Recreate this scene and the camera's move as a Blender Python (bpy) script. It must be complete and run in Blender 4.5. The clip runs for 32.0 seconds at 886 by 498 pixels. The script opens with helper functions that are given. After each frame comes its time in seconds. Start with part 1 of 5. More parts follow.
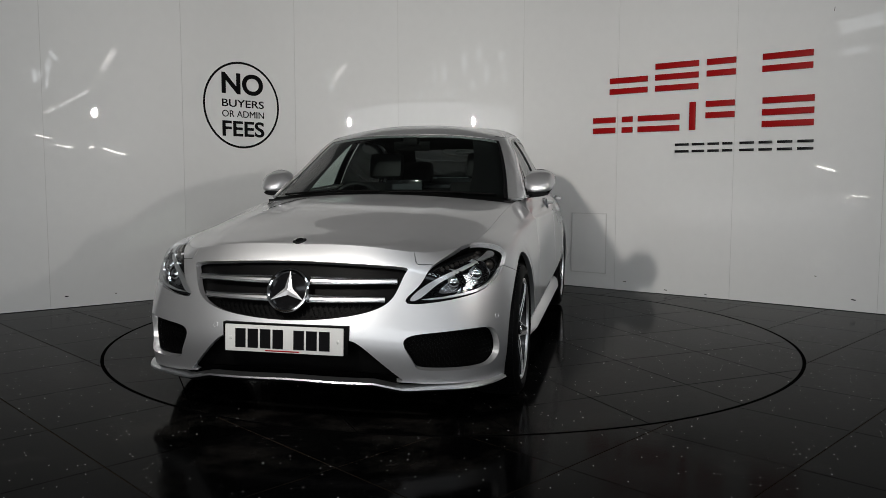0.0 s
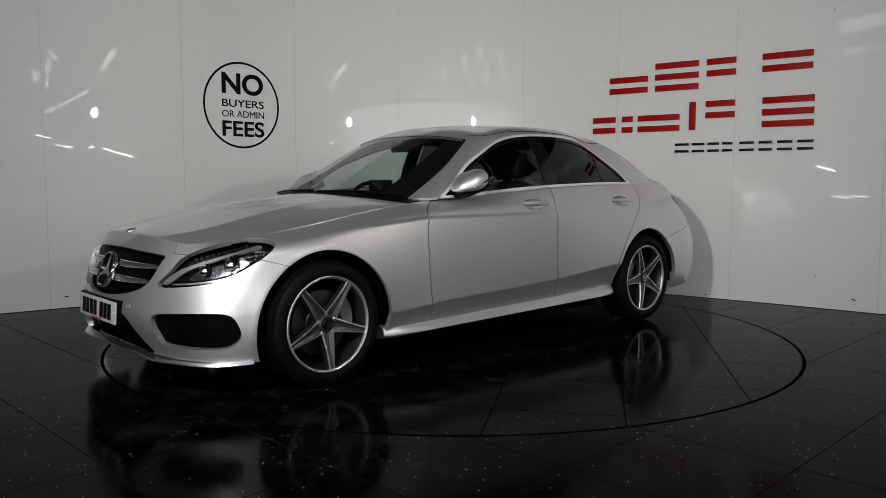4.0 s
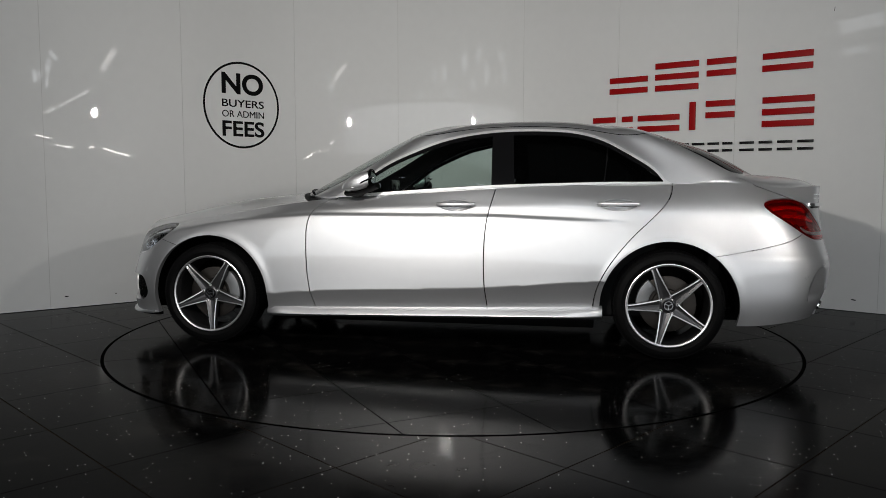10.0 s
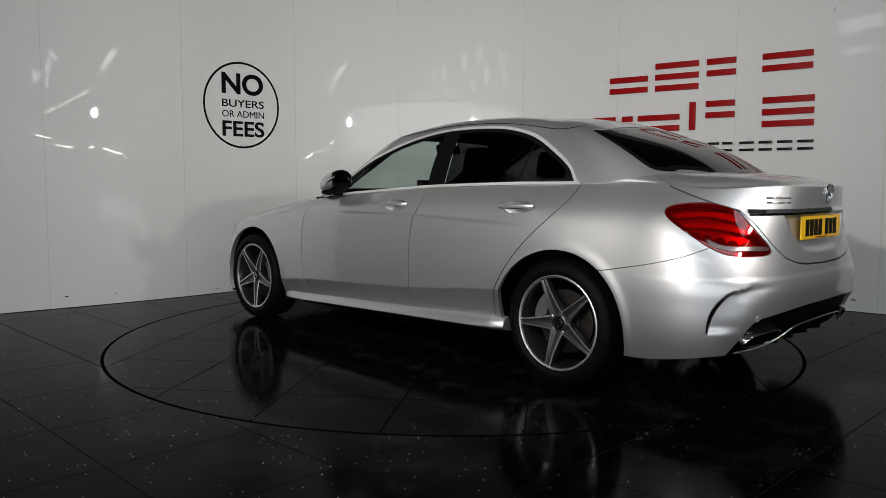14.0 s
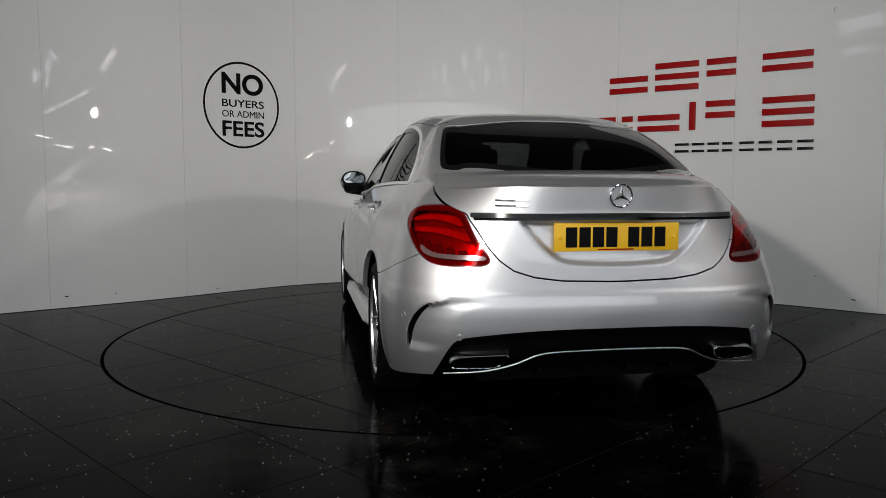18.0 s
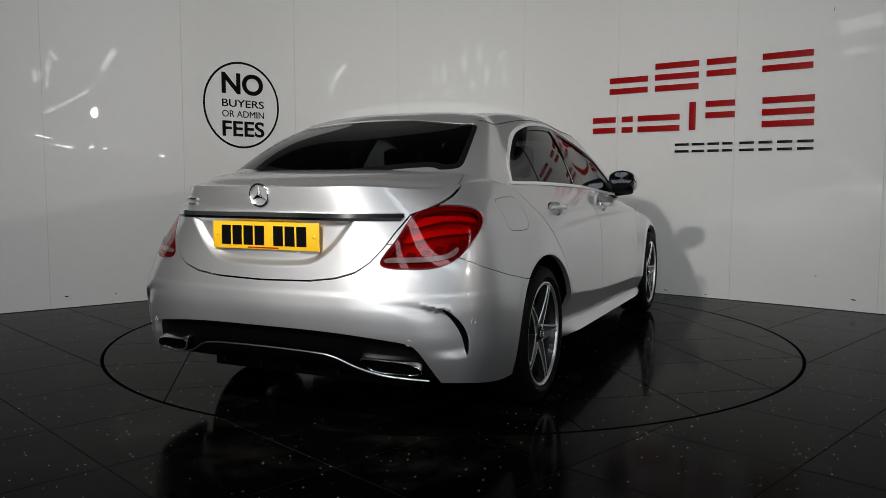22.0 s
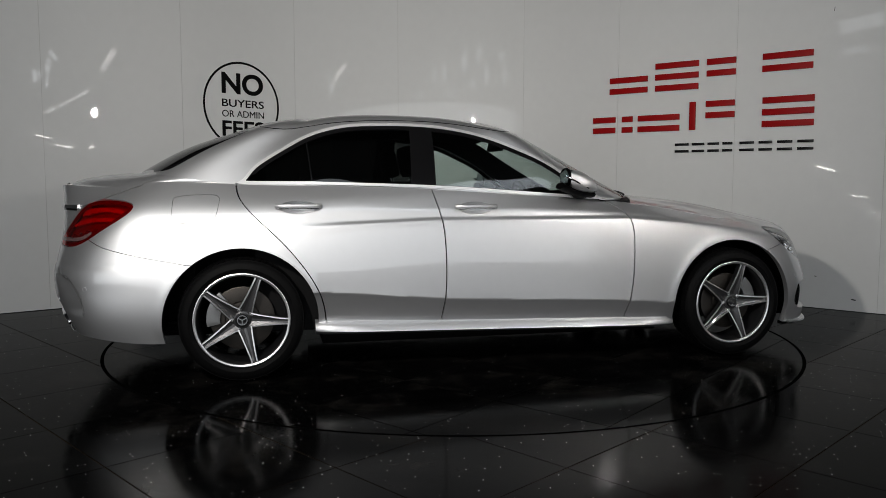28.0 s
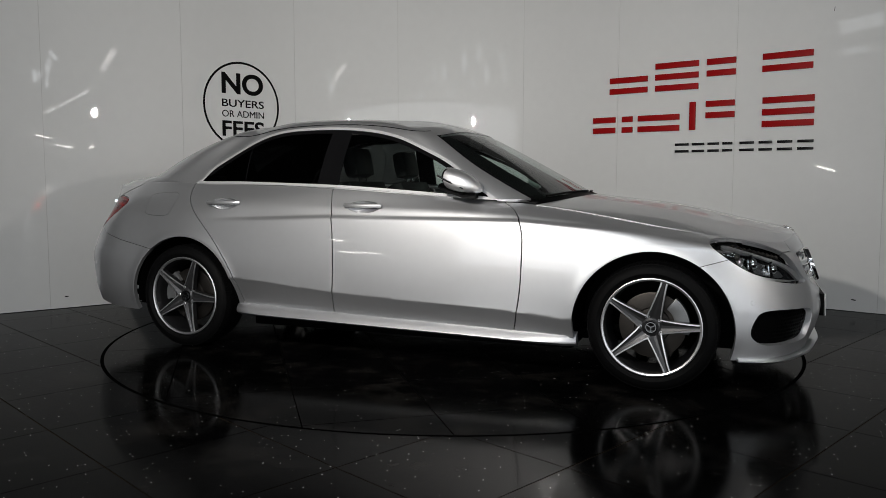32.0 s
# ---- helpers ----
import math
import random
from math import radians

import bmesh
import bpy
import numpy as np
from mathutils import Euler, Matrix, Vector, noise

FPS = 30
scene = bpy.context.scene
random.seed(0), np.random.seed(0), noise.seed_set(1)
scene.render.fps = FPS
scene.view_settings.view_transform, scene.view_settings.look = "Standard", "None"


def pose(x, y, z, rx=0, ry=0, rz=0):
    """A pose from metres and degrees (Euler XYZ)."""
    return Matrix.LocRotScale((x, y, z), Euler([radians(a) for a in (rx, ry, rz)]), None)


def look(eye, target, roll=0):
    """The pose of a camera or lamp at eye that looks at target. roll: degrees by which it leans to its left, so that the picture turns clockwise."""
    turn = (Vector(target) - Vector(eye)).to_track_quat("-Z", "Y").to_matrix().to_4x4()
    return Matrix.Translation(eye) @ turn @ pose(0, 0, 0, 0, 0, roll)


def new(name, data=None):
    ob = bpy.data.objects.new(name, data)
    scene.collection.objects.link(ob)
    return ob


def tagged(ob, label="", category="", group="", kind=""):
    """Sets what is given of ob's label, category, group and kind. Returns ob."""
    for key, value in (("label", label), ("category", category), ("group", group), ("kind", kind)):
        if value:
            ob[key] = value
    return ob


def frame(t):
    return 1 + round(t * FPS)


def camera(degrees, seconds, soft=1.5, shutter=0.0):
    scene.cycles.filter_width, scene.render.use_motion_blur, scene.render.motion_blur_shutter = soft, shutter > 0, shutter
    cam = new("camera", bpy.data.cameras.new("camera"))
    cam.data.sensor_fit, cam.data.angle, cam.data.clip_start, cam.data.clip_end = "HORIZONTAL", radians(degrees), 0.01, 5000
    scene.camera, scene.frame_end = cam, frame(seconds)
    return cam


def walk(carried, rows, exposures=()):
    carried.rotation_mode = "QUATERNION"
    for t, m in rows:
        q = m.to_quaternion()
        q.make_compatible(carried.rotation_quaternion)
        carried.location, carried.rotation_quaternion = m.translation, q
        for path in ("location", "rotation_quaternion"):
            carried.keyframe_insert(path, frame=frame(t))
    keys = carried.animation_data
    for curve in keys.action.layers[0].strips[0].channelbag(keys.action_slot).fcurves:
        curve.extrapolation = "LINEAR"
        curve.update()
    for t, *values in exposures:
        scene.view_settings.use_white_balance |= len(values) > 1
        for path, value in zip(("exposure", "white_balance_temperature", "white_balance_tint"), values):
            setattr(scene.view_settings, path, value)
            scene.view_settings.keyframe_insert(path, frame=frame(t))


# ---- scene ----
SECONDS = 32.0
EYE = (0, -5.294, 1.0287)
cam = camera(59.79, SECONDS, soft=.8)
AIM = (EYE[0] - math.sin(.0113) * math.cos(.0854), EYE[1] + math.cos(.0113) * math.cos(.0854), EYE[2] - math.sin(.0854))
walk(cam, [(0, look(EYE, AIM, .08)), (SECONDS, look(EYE, AIM, .08))], [(0, -0.06), (2, -0.06), (6, -0.3), (9, -0.38), (10, -0.28), (11, -0.24), (13, -0.06), (15, -0.02), (17, 0.06), (18, -0.18), (20, -0.22), (22, -0.13), (24, -0.1), (25, -0.06), (28, -0.36), (30, -0.38), (31, -0.28), (SECONDS, -.20)])


def turn(t):
    """The turntable's heading in degrees: the car's nose against the x axis."""
    q = (t - 16) / 16
    return math.degrees(-4.2182 - .15198 * (t - 16) + .0055 * q * q + .0025 * (q ** 3 - q))


# ---- light ----
world = bpy.data.worlds.new("hall_light")
scene.world = world
world.use_nodes = True
world.node_tree.nodes["Background"].inputs[0].default_value = (.75, .8, .9, 1)
world.node_tree.nodes["Background"].inputs[1].default_value = .03


def area(name, eye, aim, w, h, power, colour=(1, .97, .93), spread=180):
    la = bpy.data.lights.new(name, "AREA")
    la.shape, la.size, la.size_y, la.energy, la.color, la.spread = "RECTANGLE", w, h, power, colour, radians(spread)
    ob = new(name, la)
    ob.matrix_world = look(eye, aim)
    return ob


def disc_lamp(name, eye, aim, size, power, colour=(1, .97, .93)):
    ob = area(name, eye, aim, size, size, power, colour)
    ob.data.shape = "DISK"
    return ob


disc_lamp("stand_lamp_left", (-1.35, -4.4, 2.25), (.25, 2.4, 1.5), .15, 50, (1, .95, .885)).data.spread = radians(98)
disc_lamp("stand_lamp_right", (2.95, -3.2, 2.2), (-.5, 2.2, 1.4), .15, 16, (1, .95, .885)).data.spread = radians(98)
# daylight: two strips of roof light over the hall, and an added broad front fill
area("roof_light", (2.5, -7.4, 6.8), (2.5, -7.3, 0), 10.0, 1.2, 140, (.84, .92, 1))
area("roof_light", (-2.0, -10.6, 6.8), (-2.0, -10.5, 0), 8.0, .9, 70, (.84, .92, 1))
area("front_fill_light", (0, -13.85, 1.9), (0, 0, 1.9), 22.0, 3.4, 470, (.93, .965, 1))



# ---- materials ----
def material(name, base=(.5, .5, .5), rough=.5, metal=0., coat=0., coat_rough=.03, spec=.5, noise_scale=0, vary=.06, bump=0., bump_scale=200, rough_vary=0., random_vary=0., emit=0., trans=0.):
    m = bpy.data.materials.new(name)
    m.use_nodes = True
    nt = m.node_tree
    b = nt.nodes["Principled BSDF"]
    b.inputs["Base Color"].default_value = (*base, 1)
    b.inputs["Roughness"].default_value = rough
    b.inputs["Metallic"].default_value = metal
    b.inputs["Coat Weight"].default_value = coat
    b.inputs["Coat Roughness"].default_value = coat_rough
    b.inputs["Specular IOR Level"].default_value = spec
    b.inputs["Transmission Weight"].default_value = trans
    if emit:
        b.inputs["Emission Color"].default_value = (*base, 1)
        b.inputs["Emission Strength"].default_value = emit
    co = nt.nodes.new("ShaderNodeTexCoord")
    if noise_scale:
        n1, n2 = nt.nodes.new("ShaderNodeTexNoise"), nt.nodes.new("ShaderNodeTexNoise")
        for n, k in ((n1, noise_scale), (n2, noise_scale * 14)):
            nt.links.new(co.outputs["Object"], n.inputs["Vector"])
            n.inputs["Scale"].default_value = k
            n.inputs["Detail"].default_value = 5
        add = nt.nodes.new("ShaderNodeMath")
        add.operation = "ADD"
        nt.links.new(n1.outputs[0], add.inputs[0])
        nt.links.new(n2.outputs[0], add.inputs[1])
        src = add.outputs[0]
        if random_vary:
            oi, mu = nt.nodes.new("ShaderNodeObjectInfo"), nt.nodes.new("ShaderNodeMath")
            mu.operation = "MULTIPLY_ADD"
            mu.inputs[1].default_value = random_vary
            nt.links.new(oi.outputs["Random"], mu.inputs[0])
            nt.links.new(src, mu.inputs[2])
            src = mu.outputs[0]
        ra = nt.nodes.new("ShaderNodeMapRange")
        ra.inputs[1].default_value, ra.inputs[2].default_value = .6, 1.4
        nt.links.new(src, ra.inputs[0])
        mix = nt.nodes.new("ShaderNodeMix")
        mix.data_type = "RGBA"
        mix.inputs[6].default_value = (*[c * (1 - vary) for c in base], 1)
        mix.inputs[7].default_value = (*[min(1, c * (1 + vary)) for c in base], 1)
        nt.links.new(ra.outputs[0], mix.inputs[0])
        nt.links.new(mix.outputs[2], b.inputs["Base Color"])
        if rough_vary:
            rr = nt.nodes.new("ShaderNodeMapRange")
            rr.inputs[1].default_value, rr.inputs[2].default_value = .6, 1.4
            rr.inputs[3].default_value, rr.inputs[4].default_value = max(.01, rough - rough_vary), rough + rough_vary
            nt.links.new(src, rr.inputs[0])
            nt.links.new(rr.outputs[0], b.inputs["Roughness"])
    if bump:
        nb, bu = nt.nodes.new("ShaderNodeTexNoise"), nt.nodes.new("ShaderNodeBump")
        nb.inputs["Scale"].default_value, nb.inputs["Detail"].default_value = bump_scale, 3
        nt.links.new(co.outputs["Object"], nb.inputs["Vector"])
        bu.inputs["Strength"].default_value, bu.inputs["Distance"].default_value = bump, .002
        nt.links.new(nb.outputs[0], bu.inputs["Height"])
        nt.links.new(bu.outputs[0], b.inputs["Normal"])
    return m


def pane_material(name, tint, gloss=.0, face=.04):
    """Thin glass: it lets light through, tinted, and mirrors more at a slant, alike from both sides."""
    m = bpy.data.materials.new(name)
    m.use_nodes = True
    nt = m.node_tree
    nt.nodes.remove(nt.nodes["Principled BSDF"])
    tr, gl, lw, pw, ma, mx = (nt.nodes.new(k) for k in ("ShaderNodeBsdfTransparent", "ShaderNodeBsdfGlossy", "ShaderNodeLayerWeight", "ShaderNodeMath", "ShaderNodeMath", "ShaderNodeMixShader"))
    tr.inputs[0].default_value = (*tint, 1)
    gl.inputs["Roughness"].default_value = gloss
    lw.inputs[0].default_value = .5
    pw.operation, ma.operation = "POWER", "MULTIPLY_ADD"
    pw.inputs[1].default_value = 5.
    ma.inputs[1].default_value, ma.inputs[2].default_value = 1 - face, face
    nt.links.new(lw.outputs["Facing"], pw.inputs[0])
    nt.links.new(pw.outputs[0], ma.inputs[0])
    nt.links.new(ma.outputs[0], mx.inputs[0])
    nt.links.new(tr.outputs[0], mx.inputs[1])
    nt.links.new(gl.outputs[0], mx.inputs[2])
    nt.links.new(mx.outputs[0], nt.nodes["Material Output"].inputs[0])
    return m


def tile_material(name, base):
    """Polished black composite stone with bright flecks, a little dusty."""
    m = material(name, base, .10, spec=.0145, noise_scale=1.6, vary=.55, rough_vary=.05, random_vary=.35, bump=.02, bump_scale=60)
    nt = m.node_tree
    b = nt.nodes["Principled BSDF"]
    b.inputs["Specular Tint"].default_value = (1, .88, .77, 1)
    geo, vo, lt = (nt.nodes.new(k) for k in ("ShaderNodeTexCoord", "ShaderNodeTexVoronoi", "ShaderNodeMath"))
    vo.inputs["Scale"].default_value = 32
    nt.links.new(geo.outputs["Object"], vo.inputs["Vector"])
    lt.operation = "LESS_THAN"
    lt.inputs[1].default_value = .082
    nt.links.new(vo.outputs["Distance"], lt.inputs[0])
    old = b.inputs["Base Color"].links[0].from_socket
    sep, gt, both = nt.nodes.new("ShaderNodeSeparateColor"), nt.nodes.new("ShaderNodeMath"), nt.nodes.new("ShaderNodeMath")
    nt.links.new(vo.outputs["Color"], sep.inputs[0])
    gt.operation, gt.inputs[1].default_value = "GREATER_THAN", .52
    nt.links.new(sep.outputs[0], gt.inputs[0])
    both.operation = "MULTIPLY"
    nt.links.new(lt.outputs[0], both.inputs[0])
    nt.links.new(gt.outputs[0], both.inputs[1])
    mx = nt.nodes.new("ShaderNodeMix")
    mx.data_type = "RGBA"
    mx.inputs[7].default_value = (.9, .9, .88, 1)
    nt.links.new(both.outputs[0], mx.inputs[0])
    # thin patches of dust and scuffing
    du, dr, dm = (nt.nodes.new(k) for k in ("ShaderNodeTexNoise", "ShaderNodeMapRange", "ShaderNodeMix"))
    du.inputs["Scale"].default_value, du.inputs["Detail"].default_value, du.inputs["Roughness"].default_value = 2.6, 9, .68
    nt.links.new(geo.outputs["Object"], du.inputs["Vector"])
    dr.inputs[1].default_value, dr.inputs[2].default_value, dr.inputs[4].default_value = .50, .78, 1.0
    nt.links.new(du.outputs[0], dr.inputs[0])
    dm.data_type = "RGBA"
    dm.inputs[7].default_value = (.022, .020, .018, 1)
    nt.links.new(dr.outputs[0], dm.inputs[0])
    nt.links.new(old, dm.inputs[6])
    nt.links.new(dm.outputs[2], mx.inputs[6])
    nt.links.new(mx.outputs[2], b.inputs["Base Color"])
    return m


PAINT = material("silver_paint", (.70, .706, .722), .47, .92, 1.0, .010, noise_scale=1.2, vary=.02, bump=.015, bump_scale=900)
GAP = material("black_gap", (.002, .002, .002), .8, spec=0)
CHROME = material("chrome", (.82, .83, .84), .08, 1, noise_scale=3, vary=.03)
PAINT.node_tree.nodes["Principled BSDF"].inputs["Coat IOR"].default_value = 1.7
TRIM = material("bright_trim", (.90, .90, .91), .45, 1, noise_scale=3, vary=.03)
SURROUND = material("bright_window_strip", (.80, .80, .81), .40, .55, noise_scale=3, vary=.03)
SATIN = material("satin_silver", (.70, .71, .72), .32, 1, noise_scale=3, vary=.04)
PLASTIC = material("black_plastic", (.002, .002, .0021), .5, spec=.05, noise_scale=20, vary=.2, bump=.1, bump_scale=500)
GLOSSBLACK = material("gloss_black", (.005, .005, .0055), .08, spec=.25, noise_scale=4, vary=.2)
RUBBER = material("tyre_rubber", (.0028, .0028, .003), .6, spec=.08, noise_scale=12, vary=.25, bump=.15, bump_scale=300)
ALLOY = material("machined_alloy", (.85, .85, .86), .38, 1, noise_scale=8, vary=.05, bump=.03, bump_scale=400)
DARKALLOY = material("grey_alloy", (.03, .03, .032), .35, .6, .4, noise_scale=8, vary=.1)
STEEL = material("brake_steel", (.055, .05, .046), .45, 1, noise_scale=14, vary=.25)
CALIPER = material("caliper_grey", (.22, .225, .23), .35, .6, noise_scale=12, vary=.08)
RED_LENS = material("red_lens", (.44, .012, .010), .28, .7, 0, .02, noise_scale=9, vary=.25)
RED_BRIGHT = material("bright_red_lens", (.62, .05, .04), .2, .3, 0, .02, noise_scale=30, vary=.2)
RED_DARK = material("dark_red_lens", (.12, .003, .004), .15, 0, 1, .02, noise_scale=9, vary=.2)
CLEAR_RIB = material("clear_ribbed_lens", (.17, .10, .10), .18, .3, .3, .02, noise_scale=60, vary=.3)
YELLOW = material("yellow_plate", (.80, .46, .012), .38, noise_scale=6, vary=.03)
WHITE_PLATE = material("white_plate", (.55, .55, .54), .38, noise_scale=6, vary=.02)
INK = material("black_ink", (.003, .003, .0035), .4, spec=.08)
LEATHER = material("black_leather", (.006, .006, .0065), .55, spec=.2, noise_scale=25, vary=.2, bump=.2, bump_scale=250)
TRIM_GREY = material("grey_trim", (.006, .006, .0065), .6, spec=.1, noise_scale=25, vary=.15)
HEADLINER = material("headliner_cloth", (.022, .021, .020), .9, spec=.1, noise_scale=40, vary=.1)
GLASS = pane_material("clear_glass", (.70, .78, .75), face=.07)
RED_GLASS = pane_material("red_glass", (.80, .03, .03), face=.05)
PRIVACY = pane_material("privacy_glass", (.05, .053, .053), face=.035)
LENS = pane_material("headlamp_glass", (.95, .96, .97))
SIGN_RED = material("red_acrylic", (.29, .003, .004), .45, spec=.12, noise_scale=4, vary=.04)
SIGN_BLACK = material("black_acrylic", (.004, .004, .005), .3, spec=.15, noise_scale=4, vary=.1)
WALL = material("gloss_white_panel", (.70, .705, .70), .008, spec=.5, noise_scale=.9, vary=.02, bump=.02, bump_scale=1.3)
JOINT = material("wall_joint", (.55, .55, .54), .5)
TILE = tile_material("black_stone_tile", (.0012, .0012, .00125))
GROUT = material("brown_grout", (.035, .026, .018), .9, spec=0, noise_scale=3, vary=.5)
HALL = material("hall_paint", (.34, .34, .335), .7, noise_scale=.6, vary=.15)
HALL_CEIL = material("hall_ceiling_paint", (.12, .12, .12), .8, noise_scale=.6, vary=.1)
GLOW = material("lamp_glow", (1, .97, .92), .5, emit=24.)
TUBE_GLOW = material("tube_glow", (1, .98, .95), .5, emit=11.)
SKY_PANE = material("daylight_pane", (.92, .96, 1.), .5, emit=4.)
PALE_PANE = material("dim_daylight_pane", (.92, .96, 1.), .5, emit=2.)
SPOKE_GREY = material("spoke_groove_grey", (.07, .07, .073), .36, .7, .3, noise_scale=8, vary=.1)
LAMP_SILVER = material("lamp_silver", (.66, .67, .68), .34, .9, noise_scale=12, vary=.05)
LAMP_FACETS = material("lamp_reflector_facets", (.62, .63, .64), .14, 1, noise_scale=40, vary=.2, bump=1.0, bump_scale=55)
MIRROR = material("dimming_mirror", (.22, .235, .25), .03, 1, noise_scale=3, vary=.03)

# ---- mesh tools ----
def obj_mesh(name, verts, faces, mat, parent=None, label="", smooth=True, normals=None, m=None):
    me = bpy.data.meshes.new(name)
    me.from_pydata([tuple(map(float, v)) for v in verts], [], [tuple(map(int, f)) for f in faces])
    me.materials.append(mat)
    if smooth:
        me.polygons.foreach_set("use_smooth", [True] * len(me.polygons))
    if normals is not None:
        me.normals_split_custom_set_from_vertices([tuple(map(float, v)) for v in normals])
    ob = new(name, me)
    if parent:
        ob.parent = parent
    if m is not None:
        ob.matrix_local = m
    if label:
        ob["label"] = label
    return ob


def part(name, bm, mat, parent=None, label="", m=None, smooth=True, bevel=0.):
    """Links a bmesh as one mesh object under a thing or a part."""
    if bevel:
        bmesh.ops.bevel(bm, geom=[e for e in bm.edges if e.is_manifold and e.calc_face_angle(0) > .5], offset=bevel, segments=2, affect="EDGES", profile=.6)
    bmesh.ops.recalc_face_normals(bm, faces=bm.faces)
    me = bpy.data.meshes.new(name)
    bm.to_mesh(me)
    bm.free()
    me.materials.append(mat)
    if smooth:
        me.polygons.foreach_set("use_smooth", [True] * len(me.polygons))
        me.set_sharp_from_angle(angle=radians(35))
    ob = new(name, me)
    if parent:
        ob.parent = parent
    if m is not None:
        ob.matrix_local = m
    if label:
        ob["label"] = label
    return ob


def empty(name, m=None):
    ob = new(name)
    if m is not None:
        ob.matrix_world = m
    return ob


def box(x0, x1, y0, y1, z0, z1):
    bm = bmesh.new()
    bmesh.ops.create_cube(bm, size=1, matrix=Matrix.Translation(((x0 + x1) / 2, (y0 + y1) / 2, (z0 + z1) / 2)) @ Matrix.Diagonal((abs(x1 - x0), abs(y1 - y0), abs(z1 - z0), 1)))
    return bm


def lathe(profile, n=48, axis="y", close=False):
    """Turns a profile of (radius, height) about an axis."""
    bm = bmesh.new()
    rings = []
    for r, h in profile:
        ring = []
        for i in range(n):
            a = 2 * math.pi * i / n
            c, s = r * math.cos(a), r * math.sin(a)
            ring.append(bm.verts.new({"y": (c, h, s), "z": (c, s, h), "x": (h, c, s)}[axis]))
        rings.append(ring)
    pairs = list(zip(rings, rings[1:])) + ([(rings[-1], rings[0])] if close else [])
    for a, b in pairs:
        for i in range(n):
            bm.faces.new((a[i], a[(i + 1) % n], b[(i + 1) % n], b[i]))
    return bm


def sweep(path, section, closed=False, up=(0, 0, 1)):
    """Sweeps a closed section of (across, up) along a path of points."""
    bm = bmesh.new()
    path = [Vector(p) for p in path]
    rings = []
    n = len(path)
    for i, p in enumerate(path):
        a, b = (path[(i - 1) % n], path[(i + 1) % n]) if closed else (path[max(0, i - 1)], path[min(n - 1, i + 1)])
        d = (b - a).normalized()
        side = d.cross(Vector(up)).normalized()
        top = side.cross(d).normalized()
        rings.append([bm.verts.new(p + side * u + top * w) for u, w in section])
    k = len(section)
    for i in range(n if closed else n - 1):
        a, b = rings[i], rings[(i + 1) % n]
        for j in range(k):
            bm.faces.new((a[j], a[(j + 1) % k], b[(j + 1) % k], b[j]))
    if not closed:
        bm.faces.new(rings[0])
        bm.faces.new(rings[-1][::-1])
    return bm


def round_section(a, b, n=10):
    return [(a * math.cos(2 * math.pi * i / n), b * math.sin(2 * math.pi * i / n)) for i in range(n)]


def prism(points, depth):
    """A flat outline in x and z, given depth along y (towards -y)."""
    bm = bmesh.new()
    vs = [bm.verts.new((x, 0, z)) for x, z in points]
    f = bm.faces.new(vs)
    r = bmesh.ops.extrude_face_region(bm, geom=[f])
    bmesh.ops.translate(bm, vec=(0, -depth, 0), verts=[v for v in r["geom"] if isinstance(v, bmesh.types.BMVert)])
    return bm


def join(*bms):
    out = bmesh.new()
    for b in bms:
        me = bpy.data.meshes.new("t")
        b.to_mesh(me)
        b.free()
        out.from_mesh(me)
        bpy.data.meshes.remove(me)
    return out


def poly_dist(p, pts):
    """Signed distance of 2D points to a closed outline, positive inside."""
    pts = np.asarray(pts, float)
    best, inside = np.full(len(p), 1e9), np.zeros(len(p), bool)
    for a, b in zip(pts, np.roll(pts, -1, 0)):
        e, w = b - a, p - a
        t = np.clip((w @ e) / (e @ e), 0, 1)
        best = np.minimum(best, np.linalg.norm(w - t[:, None] * e, axis=1))
        dy = b[1] - a[1]
        if dy:
            cross = (a[1] > p[:, 1]) != (b[1] > p[:, 1])
            inside ^= cross & (p[:, 0] < e[0] * (p[:, 1] - a[1]) / dy + a[0])
    return np.where(inside, best, -best)


def smooth_outline(pts, n=6):
    """A closed outline rounded through its points."""
    p = np.asarray(pts, float)
    k = np.arange(len(p) + 8)
    ext = np.vstack([p[-4:], p, p[:4]])
    return spline(k, ext)(np.linspace(4, 4 + len(p), len(p) * n, endpoint=False))


